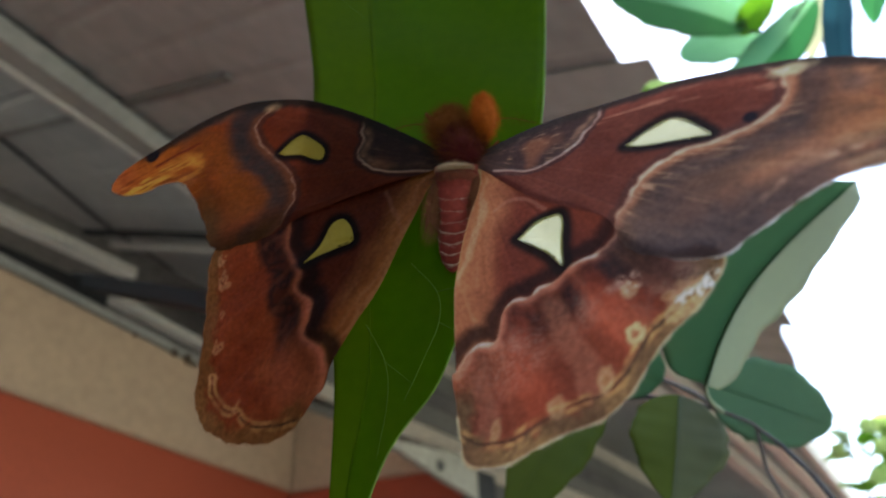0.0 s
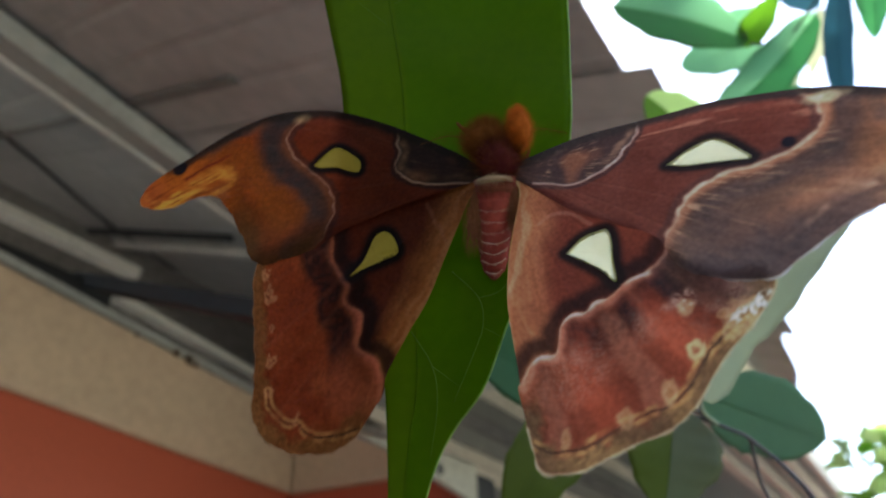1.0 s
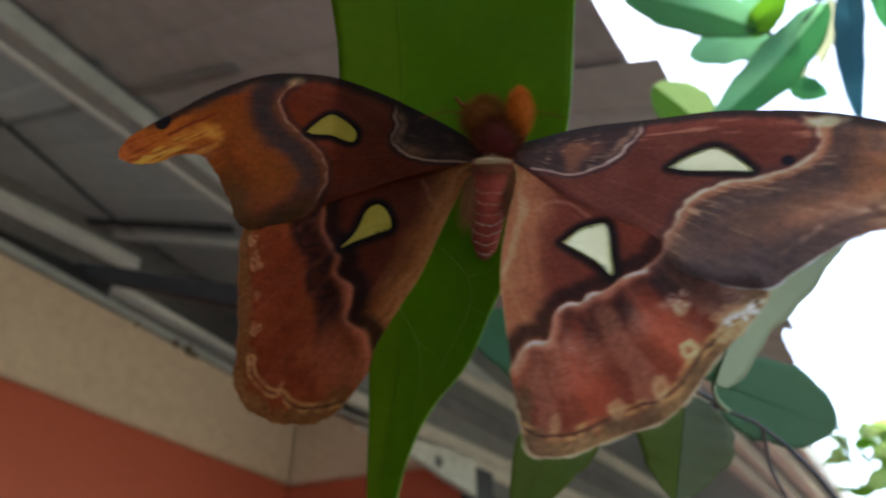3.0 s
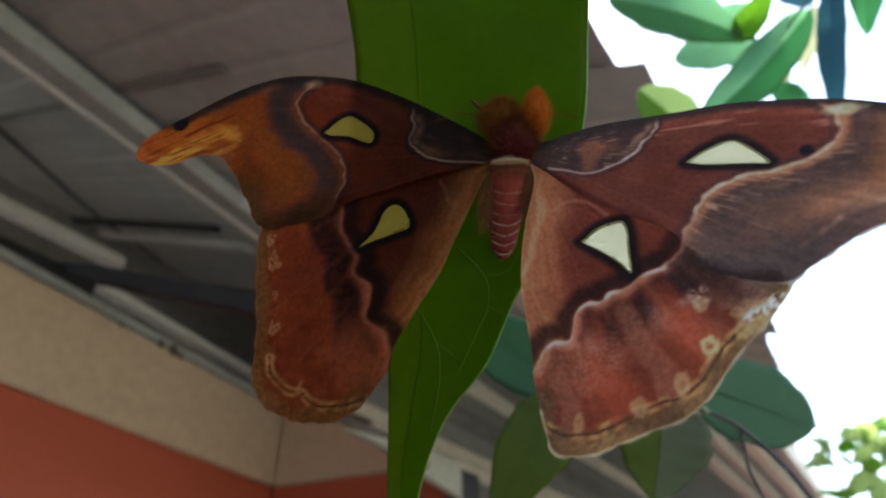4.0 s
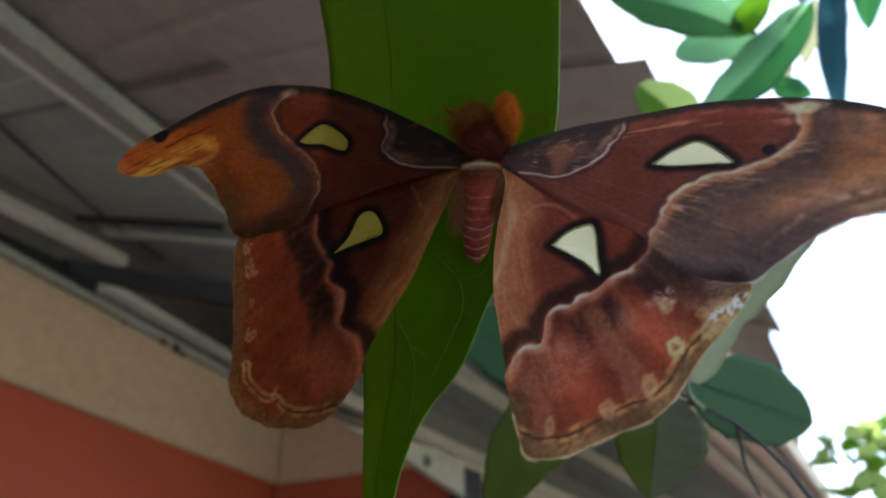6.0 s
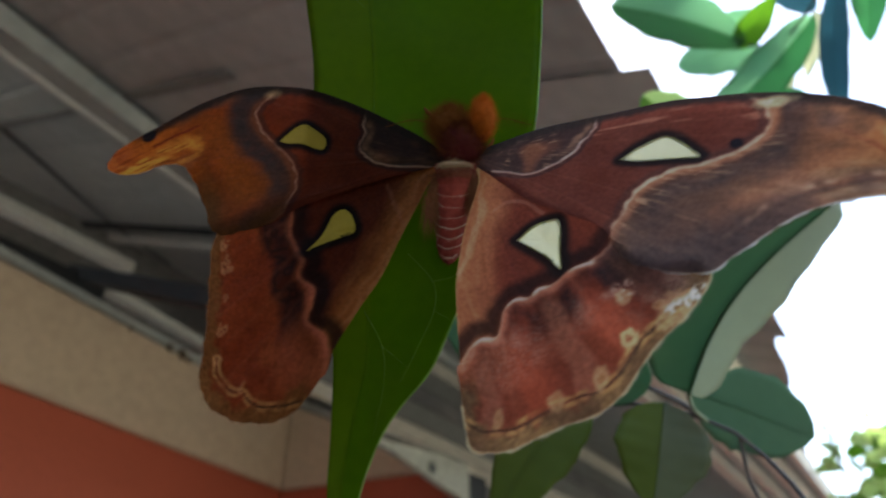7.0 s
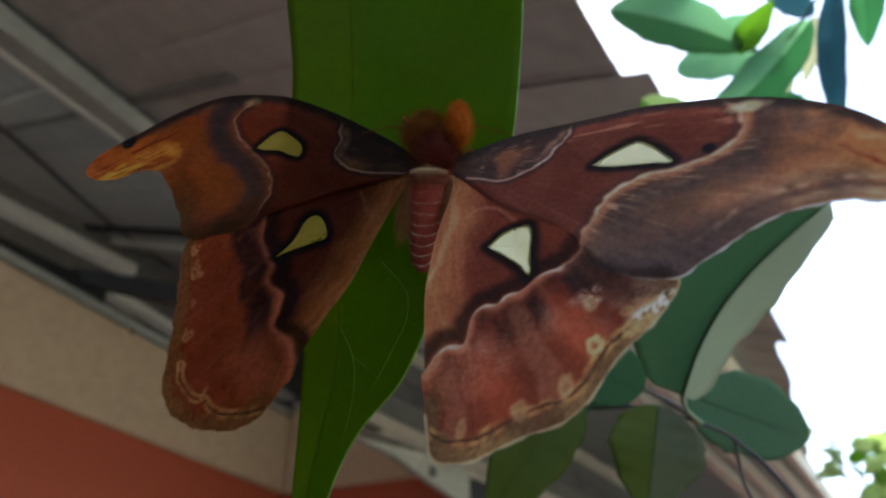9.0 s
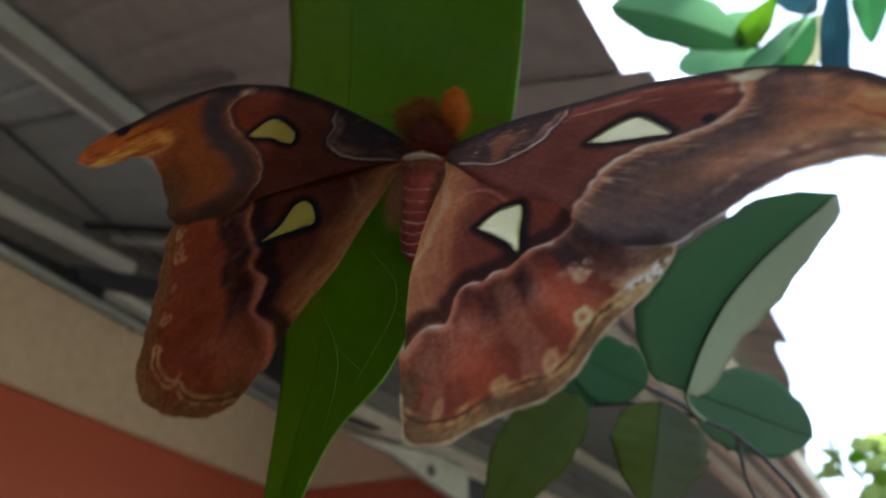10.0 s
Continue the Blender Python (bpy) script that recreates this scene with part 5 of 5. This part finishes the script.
    # as on the forewing, the darker scale paints in one side's shade
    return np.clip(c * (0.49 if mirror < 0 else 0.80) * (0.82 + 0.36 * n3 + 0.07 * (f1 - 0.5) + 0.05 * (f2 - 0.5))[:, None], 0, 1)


def build_wing(name, label, spec, moth, hinge, flex, mirror, pigment, lift, seed, camber):
    n, m = 250, 130
    p = wing_grid(spec, n, m)
    n1 = value_noise(p, 12.0, seed + 20)
    veins = rays(p, (0, 0), [spec["trail"][i] for i in range(3, len(spec["trail"]) - 1, 2)], 1.0)
    r = np.hypot(p[:, 0], p[:, 1])
    z = lift + camber * np.sin(np.clip(r / 120, 0, 1) * math.pi) + 0.10 * veins + 0.9 * (n1 - 0.5) * np.clip(r / 25, 0, 1)
    ang = np.arctan2(p[:, 1], p[:, 0])
    z = z + (1.1 if "scallop" in spec else 0.5) * np.sin(ang * 21 + seed) * np.clip((r - 25) / 50, 0, 1)
    if "scallop" in spec:
        d, side = away(p, spline(spec["scallop"], 90))
        z = z + 1.5 * step(d * side * mirror, -0.5, 1.4) * (1 - step(d, 1.6, 9.0)) * step(away(p, spline(spec["costa"], 60))[0], 6.0, 14.0)
    ring = spline(spec["window"] + spec["window"][:1], 70)[:-1]
    hub = ring.mean(axis=0)
    inside = within(p, hub + (ring - hub) * 0.93)
    idx = np.arange(n * m).reshape(n, m)
    quads = np.stack([idx[:-1, :-1], idx[1:, :-1], idx[1:, 1:], idx[:-1, 1:]], -1).reshape(-1, 4)
    quads = quads[~inside[quads].all(axis=1)]
    if mirror > 0:
        quads = quads[:, ::-1]
    verts = np.column_stack([p, z]) * MM
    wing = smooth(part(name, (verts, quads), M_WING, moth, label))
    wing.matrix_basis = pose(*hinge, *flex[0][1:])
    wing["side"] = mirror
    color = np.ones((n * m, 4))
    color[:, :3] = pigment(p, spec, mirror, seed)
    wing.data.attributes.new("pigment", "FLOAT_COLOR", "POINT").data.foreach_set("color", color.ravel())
    # the clear window
    zc = z[np.argmin(np.hypot(*(p - hub).T))]
    zs = [z[np.argmin(np.hypot(*(p - a).T))] for a in ring]
    pv, pf = [Vector((*hub, zc + 0.05)) * MM], []
    for f in (0.34, 0.67, 1.0):
        for a, za in zip(ring, zs):
            pv.append(Vector((*(hub + (a - hub) * f), zc + (za - zc) * f + 0.06)) * MM)
    k = len(ring)
    for i in range(k):
        j = (i + 1) % k
        pf.append((0, 1 + i, 1 + j))
        for f in (0, 1):
            pf.append((1 + f * k + i, 1 + (f + 1) * k + i, 1 + (f + 1) * k + j, 1 + f * k + j))
    smooth(part("window", (pv, pf), M_PANE if mirror > 0 else M_PANE_SHADED, wing, "clear pale wing window" if mirror > 0 else "yellowish wing window"))
    # pale hairs along the hind margin
    rng = np.random.RandomState(seed + 5)
    begin = 640 if name == "forewing" else 430
    edge = margin(spec, 900)[begin:]
    step_ = np.gradient(edge, axis=0)
    normal = np.stack([-step_[:, 1], step_[:, 0]], 1)
    normal /= np.linalg.norm(normal, axis=1)[:, None]
    if mirror < 0:
        normal = -normal
    ez = np.interp(np.linspace(0, 1, 900)[begin:], np.linspace(0, 1, n), z.reshape(n, m)[:, -1])
    roots, ways, lens = [], [], []
    for a, h, e in zip(edge, normal, ez):
        for _ in range(2):
            roots.append(Vector((a[0] + rng.randn() * 0.12, a[1] + rng.randn() * 0.12, e)) * MM)
            ways.append((-h[0] + rng.randn() * 0.25, -h[1] + rng.randn() * 0.25, rng.randn() * 0.3))
            lens.append((0.2 + 0.6 * rng.rand() ** 2) * MM)
    tagged(part("fringe", tuft(roots, ways, lens, 0.00004, 0.15, seed), M_FRINGE if mirror > 0 and name == "hindwing" else M_FUR_TAN, wing, "fine pale hairs on the wing margin"), kind="stuff")
    return wing


def oval(cx, cy, cz, rx, ry, rz, seg=28, ring=18, lump=0.05, seed=0):
    """Vertices and faces of a lumpy oval body."""
    verts, faces = [], []
    for i in range(ring + 1):
        a = math.pi * i / ring
        for k in range(seg):
            b = 2 * math.pi * k / seg
            d = Vector((math.sin(a) * math.cos(b), math.cos(a), math.sin(a) * math.sin(b)))
            f = 1 + lump * noise.noise(d * 2.3 + Vector((seed, 0, 0)))
            verts.append(Vector((cx + rx * d.x * f, cy + ry * d.y * f, cz + rz * d.z * f)) * MM)
    for i in range(ring):
        for k in range(seg):
            j = (k + 1) % seg
            faces.append((i * seg + k, i * seg + j, (i + 1) * seg + j, (i + 1) * seg + k))
    return verts, faces


def fur_on(mesh, count, length, width, lean, seed, keep=None):
    """Hairs on a body of vertices; lean is the way they are combed."""
    rng = np.random.RandomState(seed)
    verts = mesh[0]
    mid = sum(verts, Vector()) / len(verts)
    roots, ways, lens = [], [], []
    for _ in range(count):
        f = mesh[1][rng.randint(len(mesh[1]))]
        u, v = rng.rand(2)
        w = ((1 - u) * (1 - v), u * (1 - v), u * v, (1 - u) * v)
        at = sum((verts[i] * float(k) for i, k in zip(f, w)), Vector())
        out = (at - mid).normalized()
        roots.append(at)
        ways.append(out + Vector(lean) + Vector(rng.randn(3)) * 0.22)
        lens.append(length * (0.6 + 0.7 * rng.rand()) * MM)
    return tuft(roots, ways, lens, width * MM, 0.12, seed)


ABDOMEN_RADIUS = 6.8


def build_moth():
    moth = new("moth")
    tagged(moth, "large rust-red moth with clear wing windows on a hanging leaf", "moth")
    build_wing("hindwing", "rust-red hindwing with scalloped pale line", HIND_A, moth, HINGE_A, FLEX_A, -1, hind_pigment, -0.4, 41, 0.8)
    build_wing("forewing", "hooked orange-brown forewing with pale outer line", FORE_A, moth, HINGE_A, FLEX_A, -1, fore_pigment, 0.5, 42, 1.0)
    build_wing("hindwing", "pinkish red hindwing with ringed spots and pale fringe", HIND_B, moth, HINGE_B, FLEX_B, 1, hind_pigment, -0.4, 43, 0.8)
    build_wing("forewing", "broad brown forewing with smoky outer field", FORE_B, moth, HINGE_B, FLEX_B, 1, fore_pigment, 0.5, 44, 1.0)
    # abdomen: overlapping rings that narrow to the tail
    verts, faces = [], []
    seg, ring = 28, 64
    for i in range(ring + 1):
        s = i / ring
        y = 1.5 - 31.0 * s
        rad = ABDOMEN_RADIUS * (1 - 0.53 * s ** 1.3) * math.sqrt(max(0.0, 1 - (max(0.0, s - 0.80) / 0.201) ** 2))
        rad += 0.28 * (1 - ((s * 9) % 1.0)) * (1 if s < 0.93 else 0)
        cx = 0.6 - 2.4 * s
        for k in range(seg):
            a = 2 * math.pi * k / seg
            verts.append(Vector((cx + rad * math.cos(a), y, -1.5 + rad * 0.85 * math.sin(a))) * MM)
    for i in range(ring):
        for k in range(seg):
            j = (k + 1) % seg
            faces.append((i * seg + k, i * seg + j, (i + 1) * seg + j, (i + 1) * seg + k))
    abdomen = smooth(part("abdomen", (verts, faces), M_ABDOMEN, moth, "ringed red abdomen"))
    tagged(part("fur", fur_on((verts, faces), 2500, 0.8, 0.03, (0, -1.3, 0), 61), M_ABDOMEN, abdomen), kind="stuff")
    rng = np.random.RandomState(80)
    for r in range(2, 9):
        s = ((r + 0.25) / 9.3) ** 0.85
        rad = ABDOMEN_RADIUS * (1 - 0.53 * s ** 1.3) * math.sqrt(max(0.0, 1 - (max(0.0, s - 0.80) / 0.201) ** 2)) + 0.16
        cx, y = 0.6 - 2.4 * s, 1.5 - 31.0 * s
        lean, ph = rng.uniform(-0.5, 0.5), rng.rand() * 6
        loop = [Vector((cx + rad * math.cos(a), y - 3.4 * math.sin(a) + 2.2 + lean * math.cos(a) + 0.08 * math.sin(7 * a + ph), -1.5 + rad * 0.87 * math.sin(a))) * MM for a in np.linspace(-0.2, math.pi + 0.2, 40)]
        thick = 0.00003 + 0.00011 * (r > 4)
        smooth(part("abdomen_ring", tube(loop, [thick * rng.uniform(0.3, 1.3) for _ in range(9)], 6), M_FUR_WHITE, abdomen, "thin cream ring"))
        roots = [loop[rng.randint(len(loop))] for _ in range(90)]
        ways = [(rng.randn() * 0.5 + (a.x / MM - cx) * 0.12, -1, 0.4 + rng.randn() * 0.3) for a in roots]
        tagged(part("ring_hair", tuft(roots, ways, [(0.4 + 0.8 * rng.rand()) * MM for _ in roots], 0.00003, 0.2, 90 + r), M_FUR_WHITE, abdomen, "short cream hairs"), kind="stuff")
    # thorax, collar and head
    mesh = oval(2.2, 7.2, -1.8, 6.4, 7.0, 5.2, lump=0.12, seed=1)
    thorax = smooth(part("thorax", mesh, M_FUR_RED, moth, "furry dark red thorax"))
    tagged(part("fur", fur_on(mesh, 8000, 2.6, 0.028, (0, -0.2, 0), 62), M_FUR_RED, thorax), kind="stuff")
    tagged(part("fur", fur_on(mesh, 3500, 4.2, 0.024, (-0.2, 0.5, 0), 72), M_FUR_BROWN, thorax, "brown outer fur"), kind="stuff")
    mesh = oval(0.3, 0.7, 2.8, 5.0, 1.1, 2.6, lump=0.1, seed=2)
    collar = smooth(part("collar", mesh, M_FUR_CREAM, moth, "cream furry band behind the thorax"))
    tagged(part("fur", fur_on(mesh, 1400, 1.5, 0.04, (0, -0.3, 0.1), 63), M_FUR_CREAM, collar), kind="stuff")
    mesh = oval(0.4, -1.8, 1.3, 5.9, 2.8, 3.3, lump=0.1, seed=6)
    yoke = smooth(part("yoke", mesh, M_FUR_YOKE, moth, "brown fur between collar and abdomen"))
    tagged(part("fur", fur_on(mesh, 2200, 1.8, 0.03, (0, -0.8, 0.1), 73), M_FUR_YOKE, yoke), kind="stuff")
    mesh = oval(9.0, 16.0, -0.8, 3.6, 5.8, 3.2, lump=0.16, seed=3)
    lobe = smooth(part("shoulder_tuft", mesh, M_FUR_ORANGE, moth, "bright orange furry tuft"))
    tagged(part("fur", fur_on(mesh, 6000, 2.4, 0.022, (0.05, 0.45, 0.1), 64), M_FUR_ORANGE, lobe), kind="stuff")
    mesh = oval(-1.0, 14.0, -3.6, 6.6, 5.0, 3.6, lump=0.14, seed=4)
    head = smooth(part("head", mesh, M_FUR_BROWN, moth, "small furry orange-brown head"))
    tagged(part("fur", fur_on(mesh, 8000, 3.6, 0.020, (-0.1, 0.3, 0), 65), M_FUR_BROWN, head), kind="stuff")
    # long tan hairs from the collar along the inner wing margins
    rng = np.random.RandomState(66)
    for sx, x0 in ((-1, -5.5), (1, 6.0)):
        roots = [Vector((x0 + rng.randn() * 1.6, -1 - 12 * rng.rand(), 1.2 + rng.rand() * 0.8)) * MM for _ in range(900)]
        ways = [(sx * (0.12 + 0.15 * rng.rand()), -1, 0.08 * rng.randn() + (0.25 if sx > 0 else -0.05)) for _ in roots]
        tagged(part("wing_base_hair", tuft(roots, ways, [(5 + 7 * rng.rand()) * MM for _ in roots], 0.000045, 0.06, 67), M_FUR_TAN, moth, "tan hair along the wing base"), kind="stuff")
    # feathered antennae and legs that grip the leaf
    for sx, x0 in ((-1, -5.0), (1, 7.5)):
        shaft = spline([(x0 * MM, 0.0145, -0.004), ((x0 + sx * 8) * MM, 0.0170, -0.0055), ((x0 + sx * 17) * MM, 0.0150, -0.006)], 26)
        antenna = smooth(part("antenna", tube(shaft, (0.0002, 0.0001), 5), M_FUR_BROWN, moth, "feathered orange antenna"))
        roots, ways, lens = [], [], []
        for i, a in enumerate(shaft):
            for side in (-1, 1):
                roots.append(Vector(a))
                ways.append((sx * 0.45, side, 0.1))
                lens.append(0.0030 * math.sin(math.pi * (i + 1) / 27) + 0.0004)
        part("barbs", tuft(roots, ways, lens, 0.00005, 0.05, 68), M_FUR_BROWN, antenna)
        for k, (lx, ly) in enumerate(((9, 20), (10, 9), (8, 1))):
            leg = spline([((1 + sx * 5) * MM, (ly - 4) * MM, -0.004), ((1 + sx * lx) * MM, (ly - 1) * MM, -0.006), ((1 + sx * (lx + 2)) * MM, (ly + 3) * MM, (-10.4 - 0.18 * ly) * MM)], 14)
            smooth(part("leg", tube(leg, (0.0009, 0.0007, 0.0004), 7), M_FUR_BROWN, moth))
    return moth


host_leaf = build_host_leaf()
moth = build_moth()


def motions():
    for wing in moth.children:
        if wing.name.startswith(("forewing", "hindwing")):
            hinge, flex = (HINGE_A, FLEX_A) if wing["side"] < 0 else (HINGE_B, FLEX_B)
            walk(wing, [(t, pose(*hinge, *turn)) for t, *turn in flex])
    rows = [(t, pose(x, y, z, rx, ry, rz)) for t, x, y, z, rx, ry, rz in SWAY]
    walk(host_leaf, rows)
    walk(moth, rows)


motions()
